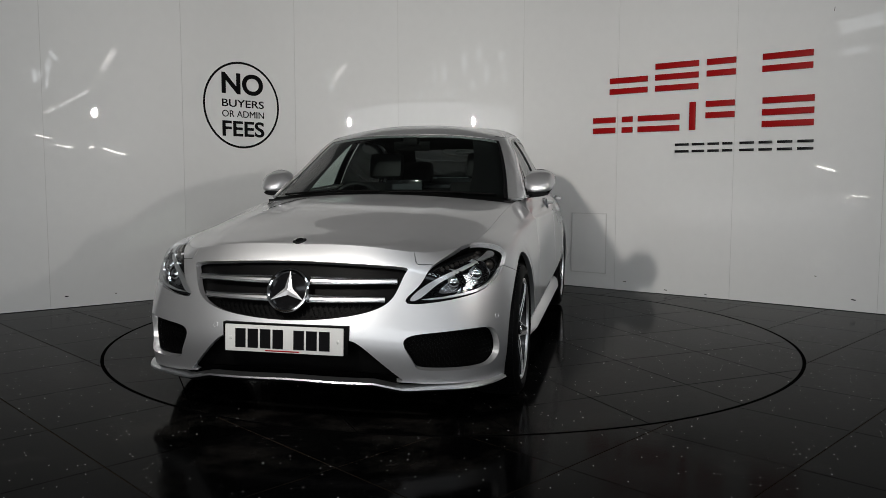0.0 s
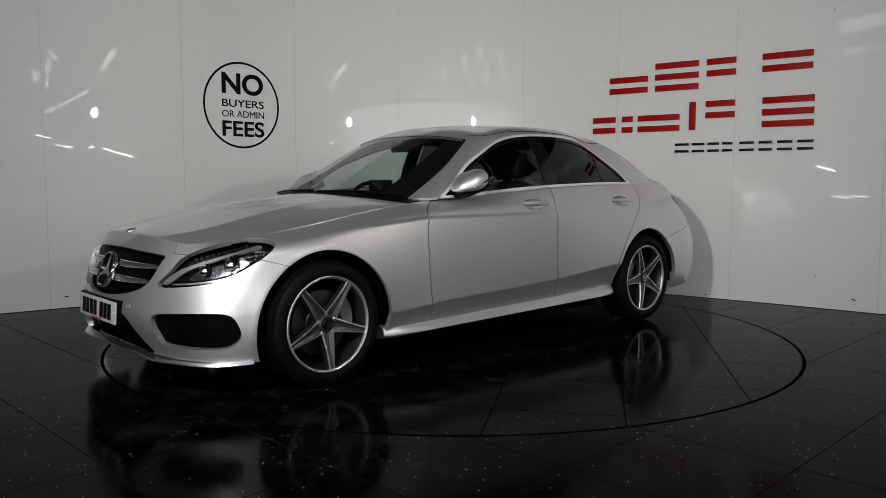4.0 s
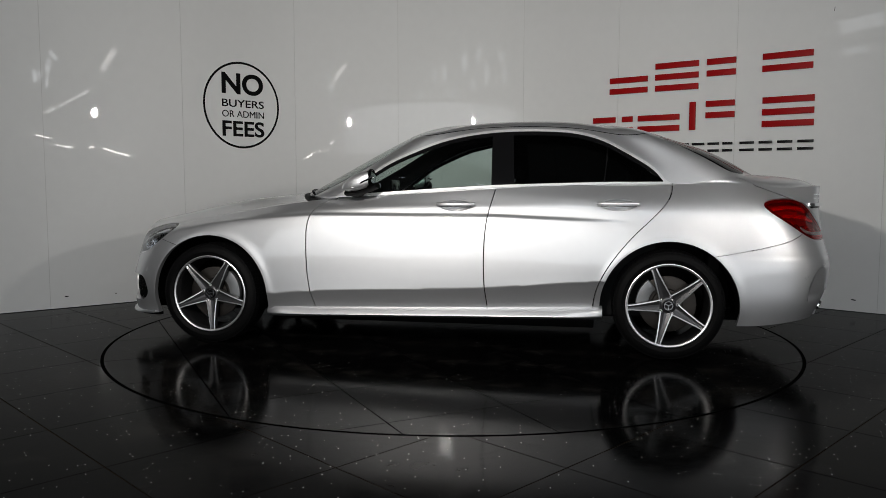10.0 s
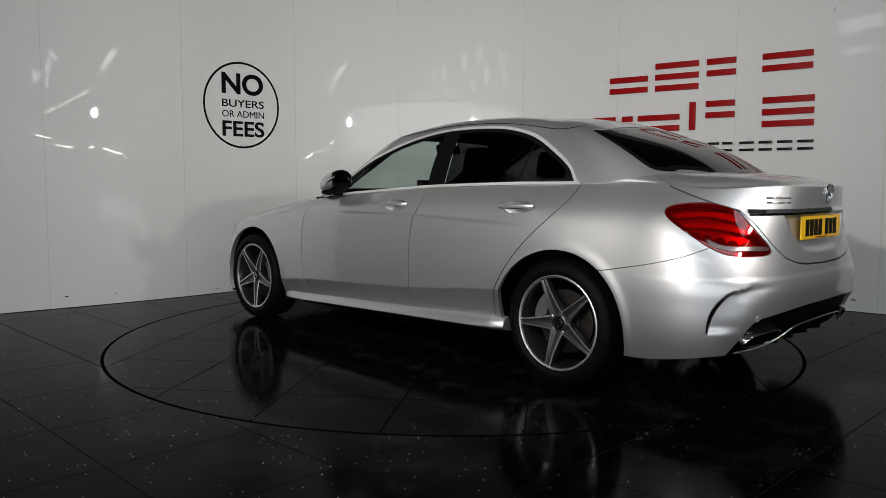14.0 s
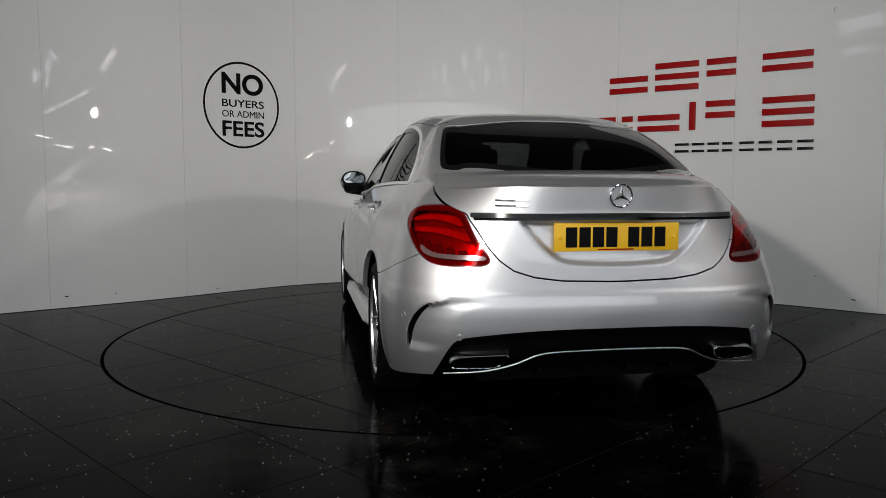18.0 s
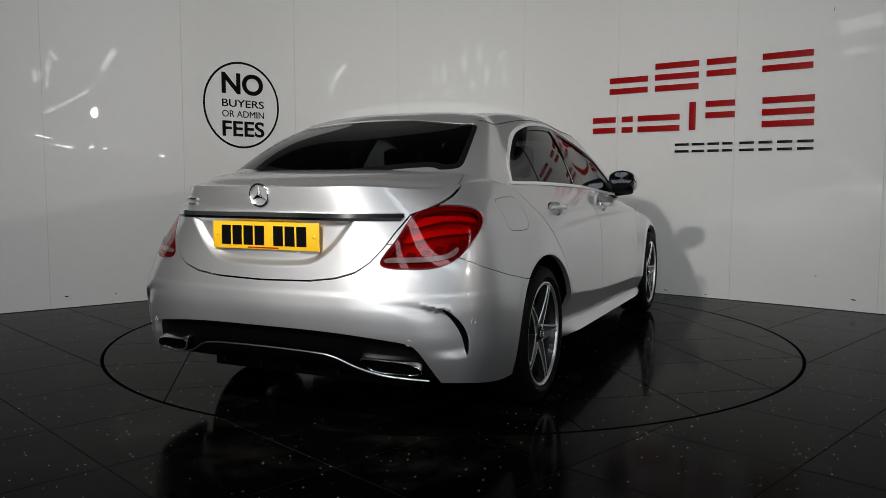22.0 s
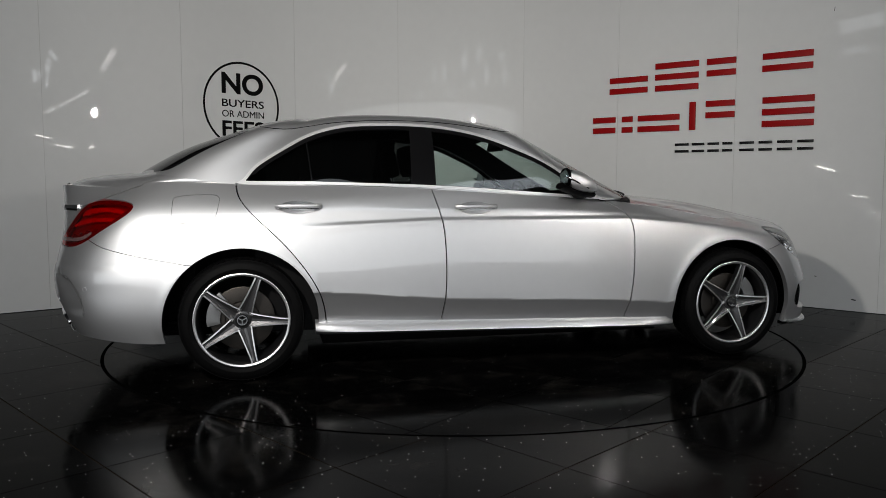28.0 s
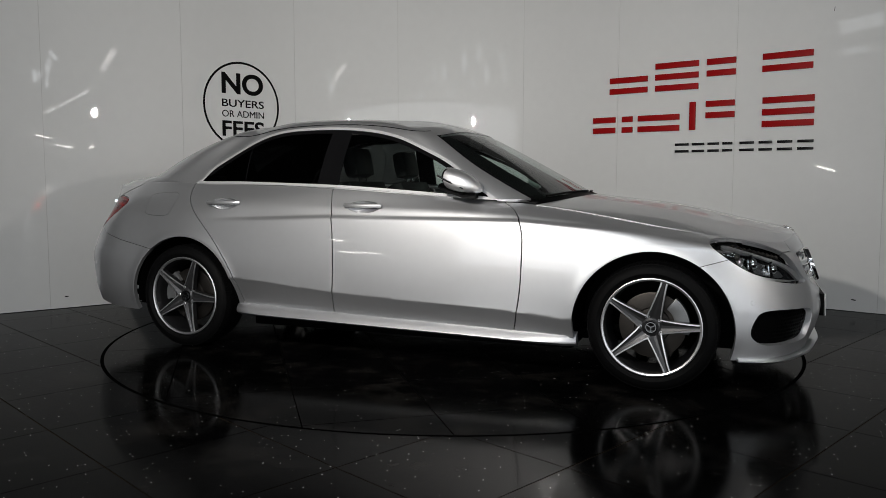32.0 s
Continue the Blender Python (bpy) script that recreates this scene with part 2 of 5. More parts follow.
class Patch:
    """A surface patch in quads that can be trimmed by functions of its points."""

    def __init__(self, g, s=None, v=None):
        if isinstance(g, Patch):
            self.p, self.f = g.p.copy(), list(g.f)
            return
        n, m = g.shape[:2]
        gs, gv = np.gradient(g, axis=1), np.gradient(g, axis=0)
        nn = np.cross(gs, gv)
        nn /= np.linalg.norm(nn, axis=2, keepdims=True) + 1e-12
        S, V = np.meshgrid(s, v)
        self.p = np.concatenate([g, nn, S[..., None], V[..., None]], axis=2).reshape(-1, 8)
        i = np.arange(n * m).reshape(n, m)
        self.f = [tuple(q) for q in np.stack([i[:-1, :-1], i[:-1, 1:], i[1:, 1:], i[1:, :-1]], -1).reshape(-1, 4).tolist()]

    def copy(self):
        return Patch(self)

    def trim(self, fn):
        """Keeps what lies where fn(points) is above zero."""
        c = self.copy()
        val = fn(c.p)
        pts, cut, out = list(c.p), {}, []
        pos = val > 0
        for f in c.f:
            k = [pos[i] for i in f]
            if all(k):
                out.append(f)
            elif any(k):
                g = []
                for a, b in zip(f, f[1:] + f[:1]):
                    if pos[a]:
                        g.append(a)
                    if pos[a] != pos[b]:
                        key = (min(a, b), max(a, b))
                        if key not in cut:
                            w = val[a] / (val[a] - val[b])
                            cut[key] = len(pts)
                            pts.append(c.p[a] * (1 - w) + c.p[b] * w)
                        g.append(cut[key])
                if len(g) > 2:
                    out.append(tuple(g))
        used = sorted({i for f in out for i in f})
        at = {i: k for k, i in enumerate(used)}
        c.p = np.array([pts[i] for i in used]) if used else np.zeros((0, 8))
        c.f = [tuple(at[i] for i in f) for f in out]
        return c

    def offset(self, d):
        c = self.copy()
        c.p[:, :3] += c.p[:, 3:6] * d
        return c

    def mesh(self, name, mat, parent=None, label="", flange=.012, mirror=False):
        p, n, f = self.p[:, :3], self.p[:, 3:6].copy(), list(self.f)
        n /= np.linalg.norm(n, axis=1, keepdims=True) + 1e-12
        verts, norms = [p], [n]
        if flange:
            once = {}
            for q in f:
                for a, b in zip(q, q[1:] + q[:1]):
                    key = (min(a, b), max(a, b))
                    once[key] = None if key in once else (a, b)
            base = len(p)
            ev, en = [], []
            for e in once.values():
                if e:
                    a, b = e
                    d = np.cross(p[b] - p[a], n[a])
                    d /= np.linalg.norm(d) + 1e-12
                    ev += [p[a], p[b], p[b] - n[b] * flange, p[a] - n[a] * flange]
                    en += [d] * 4
                    f.append((base + 1, base, base + 3, base + 2))
                    base += 4
            if ev:
                verts.append(np.array(ev))
                norms.append(np.array(en))
        v, n = np.vstack(verts), np.vstack(norms)
        if mirror:
            v, n = v * (1, -1, 1), n * (1, -1, 1)
            f = [q[::-1] for q in f]
        return obj_mesh(name, v, f, mat, parent, label, True, n)


# ---- surfaces of the car, as lofts through its styling lines ----
RIDE = 0.014


def spline(k, p):
    """Natural cubic spline through the rows of p at the knots k."""
    k, p = np.asarray(k, float), np.asarray(p, float)
    n, h = len(k), np.diff(k)
    a, b = np.eye(n), np.zeros_like(p)
    for i in range(1, n - 1):
        a[i, i - 1:i + 2] = h[i - 1], 2 * (h[i - 1] + h[i]), h[i]
        b[i] = 6 * ((p[i + 1] - p[i]) / h[i] - (p[i] - p[i - 1]) / h[i - 1])
    m = np.linalg.solve(a, b)

    def at(t):
        t = np.asarray(t, float)
        i = np.clip(np.searchsorted(k, t) - 1, 0, n - 2)
        d, e, w = (k[i + 1] - t)[:, None], (t - k[i])[:, None], h[i][:, None]
        return (m[i] * d ** 3 + m[i + 1] * e ** 3) / (6 * w) + (p[i] / w - m[i] * w / 6) * d + (p[i + 1] / w - m[i + 1] * w / 6) * e
    return at


def ease(a, b, x):
    t = np.clip((x - a) / (b - a), 0, 1)
    return t * t * (3 - 2 * t)


class Loft:
    """A loft through styling lines that run from the middle of the front, round the left side, to the middle of the back."""

    def __init__(self, lines, knot_line, levels=None):
        full = []
        for ln in lines:
            p = np.array(ln, float)
            p[:, 2] += RIDE
            flip = p * (1, -1, 1)
            full.append(np.vstack([flip[:0:-1], p, flip[-2::-1]]))
        c = full[knot_line]
        k = np.concatenate([[0], np.cumsum(np.linalg.norm(np.diff(c, axis=0), axis=1))])
        n = len(lines[0])
        self.s0, self.s1 = k[n - 1], k[2 * n - 2]
        self.k = k - self.s0
        self.end = self.s1 - self.s0
        self.along = [spline(self.k, p) for p in full]
        self.levels = levels or list(range(len(lines)))

    def grid(self, s, v, shape=None):
        s, v = np.asarray(s, float), np.asarray(v, float)
        rows = np.array([a(s) for a in self.along])            # line, s, 3
        n = rows.shape[0]
        g = spline(self.levels, rows.reshape(n, -1))(v).reshape(len(v), len(s), 3)
        if shape:
            g = shape(g, np.broadcast_to(s, g.shape[:2]))
        return g


# lines of the lower body: each from the nose's middle to the tail's middle, x forward, y left
BODY = [
    [(2.20, 0, .21), (2.18, .33, .21), (2.11, .55, .19), (1.99, .75, .18), (1.80, .845, .17), (1.42, .86, .20), (.9, .90, .225), (.2, .903, .24),
     (-.5, .903, .255), (-1, .90, .268), (-1.42, .855, .25), (-1.8, .85, .2), (-2.17, .785, .24), (-2.285, .57, .25), (-2.315, .28, .25), (-2.32, 0, .25)],
    [(2.235, 0, .34), (2.21, .33, .34), (2.14, .55, .33), (2.0, .765, .33), (1.8, .862, .33), (1.42, .882, .34), (.9, .898, .352), (.2, .902, .375),
     (-.5, .902, .405), (-1, .902, .445), (-1.42, .89, .39), (-1.8, .878, .35), (-2.185, .812, .36), (-2.345, .575, .37), (-2.39, .28, .37), (-2.395, 0, .37)],
    [(2.22, 0, .46), (2.195, .33, .46), (2.125, .53, .46), (1.995, .74, .47), (1.8, .855, .5), (1.42, .888, .52), (.9, .898, .55), (.2, .900, .56),
     (-.5, .900, .57), (-1, .899, .59), (-1.42, .895, .57), (-1.8, .876, .55), (-2.19, .81, .54), (-2.365, .575, .53), (-2.41, .28, .53), (-2.42, 0, .53)],
    [(2.17, 0, .60), (2.15, .33, .60), (2.085, .53, .60), (1.96, .705, .61), (1.79, .83, .64), (1.42, .865, .71), (.9, .878, .77), (.2, .882, .80),
     (-.5, .882, .80), (-1, .876, .79), (-1.42, .862, .78), (-1.8, .836, .75), (-2.15, .772, .72), (-2.33, .54, .70), (-2.38, .28, .70), (-2.39, 0, .70)],
    [(2.135, 0, .69), (2.115, .33, .685), (2.055, .515, .675), (1.935, .665, .685), (1.78, .785, .708), (1.42, .815, .768), (.9, .833, .842), (.2, .845, .885),
     (-.5, .842, .90), (-1, .83, .905), (-1.42, .808, .90), (-1.8, .778, .89), (-2.08, .715, .87), (-2.30, .50, .85), (-2.37, .27, .85), (-2.39, 0, .85)],
    [(2.09, 0, .757), (2.072, .33, .748), (2.02, .50, .725), (1.91, .615, .728), (1.76, .685, .747), (1.42, .725, .802), (.9, .745, .888), (.2, .786, .943),
     (-.5, .778, .985), (-1, .745, 1.0), (-1.42, .712, 1.006), (-1.8, .665, 1.02), (-2.08, .60, .99), (-2.29, .45, 1.0), (-2.385, .25, 1.0), (-2.405, 0, 1.0)],
]
# lines of the glasshouse, from the middle of the windscreen to the middle of the rear window
CABIN = [
    [(.95, 0, .955), (.90, .4, .95), (.76, .725, .93), (.2, .785, .943), (-.5, .777, .985), (-1, .744, 1.0), (-1.46, .705, 1.006), (-1.83, .61, 1.055), (-1.95, .4, 1.066), (-2.0, 0, 1.069)],
    [(.54, 0, 1.175), (.50, .38, 1.168), (.41, .655, 1.12), (.10, .705, 1.14), (-.5, .695, 1.17), (-1.02, .665, 1.17), (-1.37, .632, 1.14), (-1.60, .56, 1.196), (-1.69, .36, 1.216), (-1.715, 0, 1.223)],
    [(.24, 0, 1.325), (.22, .33, 1.318), (.16, .575, 1.288), (-.08, .59, 1.31), (-.5, .592, 1.337), (-.92, .578, 1.32), (-1.20, .54, 1.282), (-1.37, .50, 1.302), (-1.405, .30, 1.319), (-1.41, 0, 1.324)],
    [(.06, 0, 1.387), (.04, .28, 1.381), (.0, .48, 1.352), (-.15, .49, 1.374), (-.5, .495, 1.398), (-.88, .48, 1.389), (-1.10, .45, 1.358), (-1.19, .4, 1.366), (-1.22, .25, 1.374), (-1.23, 0, 1.376)],
    [(-.10, 0, 1.412), (-.11, .16, 1.409), (-.15, .27, 1.403), (-.28, .28, 1.41), (-.5, .285, 1.417), (-.76, .28, 1.413), (-.92, .26, 1.397), (-.97, .22, 1.398), (-1.0, .14, 1.401), (-1.0, 0, 1.402)],
    [(-.3, 0, 1.421), (-.3, .01, 1.421), (-.32, .015, 1.421), (-.36, .015, 1.422), (-.5, .015, 1.424), (-.64, .015, 1.423), (-.70, .015, 1.42), (-.74, .015, 1.418), (-.75, .01, 1.418), (-.75, 0, 1.418)],
]
HUB_Z = .322


def body_shape(g, s):
    """The door crease, the fold above the sill and the lips of the wheel arches, laid on the loft."""
    x, y, z = g[..., 0], g[..., 1], g[..., 2]
    sg, flank = np.sign(y), ease(.6, .78, np.abs(y))
    zc = np.interp(x, [-1.2, -.4, .75, 1.6], [.80, .832, .832, .768])
    on = ease(-1.3, -.8, x) * ease(1.75, 1.35, x) * flank
    d = .0135 * on * (ease(-.006, .016, z - zc) - ease(.016, .15, z - zc))
    zf = np.interp(x, [-1.0, -.36, .75, 1.0], [.452, .40, .352, .345])
    for cx in (1.42, -1.42):
        r = np.hypot(x - cx, z - HUB_Z + .01)
        d = d - .005 * flank * np.exp(-((r - .398) / .028) ** 2) * ease(.2, .3, z)
    out = g.copy()
    ay = np.abs(y - sg * d)
    fold = (x > -1.15) & (x < 1.15) & (z < zf) & (ay > .6)
    out[..., 1] = sg * np.where(fold, np.minimum(ay, .899 - .40 * (zf - z)), ay)
    ledge = .004 * ease(-1.75, -2.1, x) * (ease(.612, .596, z) - ease(.56, .47, z))
    out[..., 0] -= ledge * ease(.86, .70, np.abs(y))
    out[..., 1] += sg * ledge * ease(.55, .75, np.abs(y)) * .8
    # hollow in the rear bumper's corners, behind the crescent edge
    fs = np.where(s > TAIL_MID, 2 * TAIL_MID - s, np.abs(s))
    edge = np.interp(z, [.36, .44, .496, .544, .566], [5.020, 5.027, 5.055, 5.107, 5.20])
    dep = .013 * ease(0, .012, fs - edge) * ease(.20, .04, fs - edge) * ease(.355, .40, z) * ease(.60, .53, z)
    out[..., 0] += dep * .75
    out[..., 1] -= sg * dep * .65
    return out


TAIL_MID = Loft(BODY, 2).end
body, cabin = Loft(BODY, 2), Loft(CABIN, 0)


# ---- the booth ----
JOINTS = [(-4.12, .20), (-3.257, .868), (-2.394, 1.607), (-1.551, 2.402), (-.56, 2.80), (.73, 2.70), (1.577, 2.139), (2.459, 1.504), (3.369, .782), (4.25, .09)]
WALL_TOP = 3.0
WALL_KNOTS = np.concatenate([[0], np.cumsum(np.linalg.norm(np.diff(np.array(JOINTS), axis=0), axis=1))])
wall_line = spline(WALL_KNOTS, np.array(JOINTS))
wall_back = tagged(empty("wall_booth"), "curved booth wall of glossy white panels with fine joints", "wall", kind="structure")


def wall_frame(i, along):
    """The point of the curved wall in panel i, and the directions along it and out into the room."""
    t = WALL_KNOTS[i] + along
    p, q = wall_line([t])[0], wall_line([t + .005])[0]
    d = (q - p) / np.linalg.norm(q - p)
    return p, d, np.array([d[1], -d[0]])


for i in range(len(JOINTS) - 1):
    w = WALL_KNOTS[i + 1] - WALL_KNOTS[i]
    bm = bmesh.new()
    loops = []
    for q in np.linspace(.0022, w - .0022, 13):
        p, d, n = wall_frame(i, q)
        loops.append([bm.verts.new((*(p - n * k), z)) for k, z in ((0, .004), (0, WALL_TOP), (.035, WALL_TOP), (.035, .004))])
    for a, b in zip(loops, loops[1:]):
        for k in range(4):
            bm.faces.new((a[k], b[k], b[(k + 1) % 4], a[(k + 1) % 4]))
    bm.faces.new(loops[0])
    bm.faces.new(loops[-1])
    part("panel", bm, WALL, wall_back)
    p, d, n = wall_frame(i, 0)
    part("joint_strip", box(-.02, .02, .003, .03, .004, WALL_TOP), JOINT, wall_back, m=Matrix.Translation((*p, 0)) @ Matrix.Rotation(math.atan2(d[1], d[0]), 4, "Z"))


def wall_pose(i, along, z, proud=0.):
    """A place on the wall's panel i: its x runs along the wall, its -y faces the room."""
    p, d, n = wall_frame(i, along)
    return Matrix.Translation((*p, 0)) @ Matrix.Rotation(math.atan2(d[1], d[0]), 4, "Z") @ Matrix.Translation((0, -proud, z))


def text_mesh(body, size, bold):
    cu = bpy.data.curves.new("t", "FONT")
    cu.body, cu.size, cu.offset, cu.extrude, cu.align_x = body, size, bold, .0015, "LEFT"
    ob = bpy.data.objects.new("t", cu)
    scene.collection.objects.link(ob)
    bpy.context.view_layer.update()
    me = bpy.data.meshes.new_from_object(ob.evaluated_get(bpy.context.evaluated_depsgraph_get()))
    bpy.data.objects.remove(ob)
    return me


# round black lettering on the wall
decal = tagged(empty("wall_decal", wall_pose(2, .588, 1.754, 0)), "black round outline with lettering stuck on the white wall", "sign")
bm = bmesh.new()
rings = [[bm.verts.new((r * math.cos(a), y, r * 1.02 * math.sin(a))) for a in [2 * math.pi * i / 96 for i in range(96)]] for r, y in ((.394, 0), (.394, -.002), (.375, -.002), (.375, 0))]
for a, b in zip(rings, rings[1:]):
    for i in range(96):
        bm.faces.new((a[i], a[(i + 1) % 96], b[(i + 1) % 96], b[i]))
bend = lambda v: decal.matrix_world.inverted() @ (wall_pose(2, .588 + v.x, 1.754 + v.z, .003 - v.y).translation)
for v in bm.verts:
    v.co = bend(v.co)
part("ring", bm, INK, decal)
for words, z, high, wide, bold in (("NO", .098, .198, .432, .008), ("BUYERS", -.020, .070, .437, .001), ("OR ADMIN", -.114, .062, .437, 0), ("FEES", -.293, .146, .437, .004)):
    me = text_mesh(words, high / .73, bold)
    xs = [v.co.x for v in me.vertices]
    ys = [v.co.y for v in me.vertices]
    k, kz = wide / (max(xs) - min(xs)), high / (max(ys) - min(ys))
    for v in me.vertices:
        v.co = bend(Vector(((v.co.x - min(xs)) * k - .206, -.002 - v.co.z, (v.co.y - min(ys)) * kz + z)))
    me.materials.clear()
    me.materials.append(INK)
    ob = new("lettering", me)
    ob.parent = decal

# the trade sign: plain red and black bars, glyph by glyph
sign = tagged(empty("wall_sign"), "raised red and black bar sign on the white wall", "sign")
inv = sign.matrix_world.inverted()
ROW1 = [(6, -.08, .295, (2, 3)), (6, .366, .762, (1, 2, 3)), (6, .835, 1.085, (1, 2)), (7, .22, .618, (1, 2))]
ROW2 = [(5, .77, 1.0, (2, 3)), (6, .05, .155, (2, 3)), (6, .207, .60, (2, 3)), (6, .835, 1.085, (1, 2)), (7, .23, .64, (1, 2, 3))]
for row, z0, high, mat, thick in ((ROW1, 1.868, .252, SIGN_RED, .052), (ROW2, 1.505, .25, SIGN_RED, .052)):
    for i, a, b, rows in row:
        for r in rows:
            z = z0 + (3 - r) * (high - thick) / 2
            part("bar", box(0, b - a, -.018, 0, 0, thick), mat, sign, m=wall_pose(i, (a + b) / 2, z, .004) @ pose(-(b - a) / 2, 0, 0), bevel=.002)
part("bar", box(-.0275, .0275, -.018, 0, 0, .25), SIGN_RED, sign, m=wall_pose(6, .7175, 1.505, .004), bevel=.002)
for i, a, b in ((6, .566, .69), (6, .72, .83), (6, .86, .96), (6, .99, 1.075), (7, .05, .17), (7, .21, .32), (7, .36, .48), (7, .52, .645)):
    for z in (1.307, 1.368):
        part("bar", box(0, b - a, -.014, 0, 0, .022), SIGN_BLACK, sign, m=wall_pose(i, (a + b) / 2, z, .004) @ pose(-(b - a) / 2, 0, 0), bevel=.0015)

# scuffs on the panels: panel, along it, height, width, thickness
for i, along, z, w, h in ((7, 0.758, 2.419, 0.006, 0.035), (6, 0.507, 0.04, 0.05, 0.008), (6, 0.877, -0.048, 0.04, 0.006), (7, 0.988, 0.096, 0.06, 0.01), (7, 0.698, 0.266, 0.03, 0.006), (1, 0.12, 0.096, 0.05, 0.008), (2, 0.294, 0.042, 0.04, 0.006), (1, 0.507, 0.089, 0.03, 0.006), (6, 0.102, 0.089, 0.05, 0.006)):
    part("scuff_mark", box(-w / 4, w / 3, -.0008, 0, -h / 2, h / 2), TRIM_GREY, wall_back, m=wall_pose(i, along, max(z, .03), .0012) @ pose(0, 0, 0, 0, 4 + 40 * along % 9))

hatch = tagged(empty("access_panel", wall_pose(5, .56, .155, .003)), "small white access panel set into the wall", "panel")
part("cover", box(0, .36, -.006, 0, 0, .575), WALL, hatch, bevel=.002)
part("frame", join(box(-.008, 0, -.010, 0, -.008, .583), box(.36, .368, -.010, 0, -.008, .583), box(0, .36, -.010, 0, -.008, 0), box(0, .36, -.010, 0, .575, .583)), JOINT, hatch)

# ---- floor and turntable ----
RING = 2.235
TILE_SIDE = .592


def tile_patch(x, y, size, c, s, keep):
    """A square tile with its corner at x, y of a turned grid, trimmed by keep."""
    k = np.linspace(.0028, size - .0028, 13)
    X, Y = np.meshgrid(k + x, k + y)
    g = np.stack([X * c - Y * s, X * s + Y * c, np.zeros_like(X)], -1)
    pt = Patch(g, k, k)
    return pt.trim(keep) if keep else pt


def lay_tiles(parent, angle, off_x, off_y, keep, near, reach, gap):
    """Tiles on a square grid; those that keep cuts are trimmed, the whole ones share one mesh."""
    c, s = math.cos(radians(angle)), math.sin(radians(angle))
    whole, n = None, int(reach / TILE_SIDE) + 2
    for i in range(-n, n):
        for j in range(-n, n):
            x, y = off_x + i * TILE_SIDE, off_y + j * TILE_SIDE
            corners = [((x + a) * c - (y + b) * s, (x + a) * s + (y + b) * c) for a in (0, TILE_SIDE) for b in (0, TILE_SIDE)]
            mid = (sum(q[0] for q in corners) / 4, sum(q[1] for q in corners) / 4)
            if not near(*mid):
                continue
            r = [math.hypot(*q) for q in corners]
            cutting = min(r) < RING + .3 and max(r) > RING - .3 and keep
            if cutting:
                pt = tile_patch(x, y, TILE_SIDE, c, s, keep)
                if len(pt.f):
                    pt.mesh("tile", TILE, parent, flange=.008)
            elif (math.hypot(*mid) > RING) == (gap > 0):
                if whole is None:
                    whole = tile_patch(0, 0, TILE_SIDE, 1, 0, None).mesh("tile", TILE, parent, flange=.008)
                    ob = whole
                else:
                    ob = new("tile", whole.data)
                    ob.parent = parent
                ob.matrix_local = Matrix.Translation((*corners[0], 0)) @ Matrix.Rotation(radians(angle), 4, "Z")


floor_ob = tagged(empty("floor"), "polished black stone floor tiles laid on the diagonal", "floor", kind="structure")
bm = bmesh.new()
bmesh.ops.create_grid(bm, x_segments=2, y_segments=2, size=15)
part("screed", bm, GROUT, floor_ob, m=pose(0, 0, -.0020), smooth=False)
turntable = tagged(empty("turntable"), "round turntable flush with the floor, tiled in polished black stone", "turntable")
part("disc", lathe([(RING - .004, -.0012), (RING - .004, -.0016), (.001, -.0016)], 128, "z"), GAP, turntable)
part("rim", lathe([(RING + .002, -.0018), (RING + .002, -.0008), (RING - .020, -.0008), (RING - .020, -.0018)], 160, "z"), GAP, turntable, "thin black edging ring")


# ---- the hall round the booth ----
HALL_TOP = 7.0
hall = tagged(empty("hall"), "plain pale hall round the booth's open side", "wall", kind="structure")
part("wall_front", box(-13, 13, -14.2, -14, 0, HALL_TOP), HALL, hall, smooth=False)
part("wall_west", box(-13.2, -13, -14, 6, 0, HALL_TOP), HALL, hall, smooth=False)
part("wall_east", box(13, 13.2, -14, 6, 0, HALL_TOP), HALL, hall, smooth=False)
part("wall_north", box(-13, 13, 6, 6.2, 0, HALL_TOP), HALL, hall, smooth=False)
tagged(part("ceiling", box(-13.2, 13.2, -14.2, 6.2, HALL_TOP, HALL_TOP + .2), HALL_CEIL, None, smooth=False), "plain grey hall ceiling", "ceiling", kind="structure")
# roof-edge windows behind the camera, as the glossy wall mirrors them: x, z, width, height, lean
for x, z, w, h, lean in ((2.44, 3.82, 0.46, 0.36, 24), (1.08, 4.42, 0.44, 0.52, 14), (0.06, 4.50, 0.46, 0.57, 20), (-2.21, 4.89, 0.68, 0.59, 12), (-4.09, 5.20, 0.77, 0.39, 24), (-3.35, 4.19, 0.66, 0.30, -8), (-5.28, 4.61, 0.68, 0.57, 14), (-0.06, 3.86, 0.46, 0.25, -10), (-0.96, 3.95, 0.51, 0.39, 22), (-8.06, 5.36, 1.43, 0.25, 8), (-8.63, 4.76, 0.99, 0.48, 30)):
    win = tagged(empty("high_window", pose(x, -13.99, z, 0, lean)), "small high hall window, bright with daylight", "window", "high hall windows")
    part("pane", box(-w / 2, w / 2, 0, .012, -h / 2, h / 2), PALE_PANE, win, smooth=False)
    part("frame", join(box(-w / 2 - .03, -w / 2, 0, .03, -h / 2 - .03, h / 2 + .03), box(w / 2, w / 2 + .03, 0, .03, -h / 2 - .03, h / 2 + .03), box(-w / 2, w / 2, 0, .03, -h / 2 - .03, -h / 2), box(-w / 2, w / 2, 0, .03, h / 2, h / 2 + .03)), HALL, win, smooth=False)
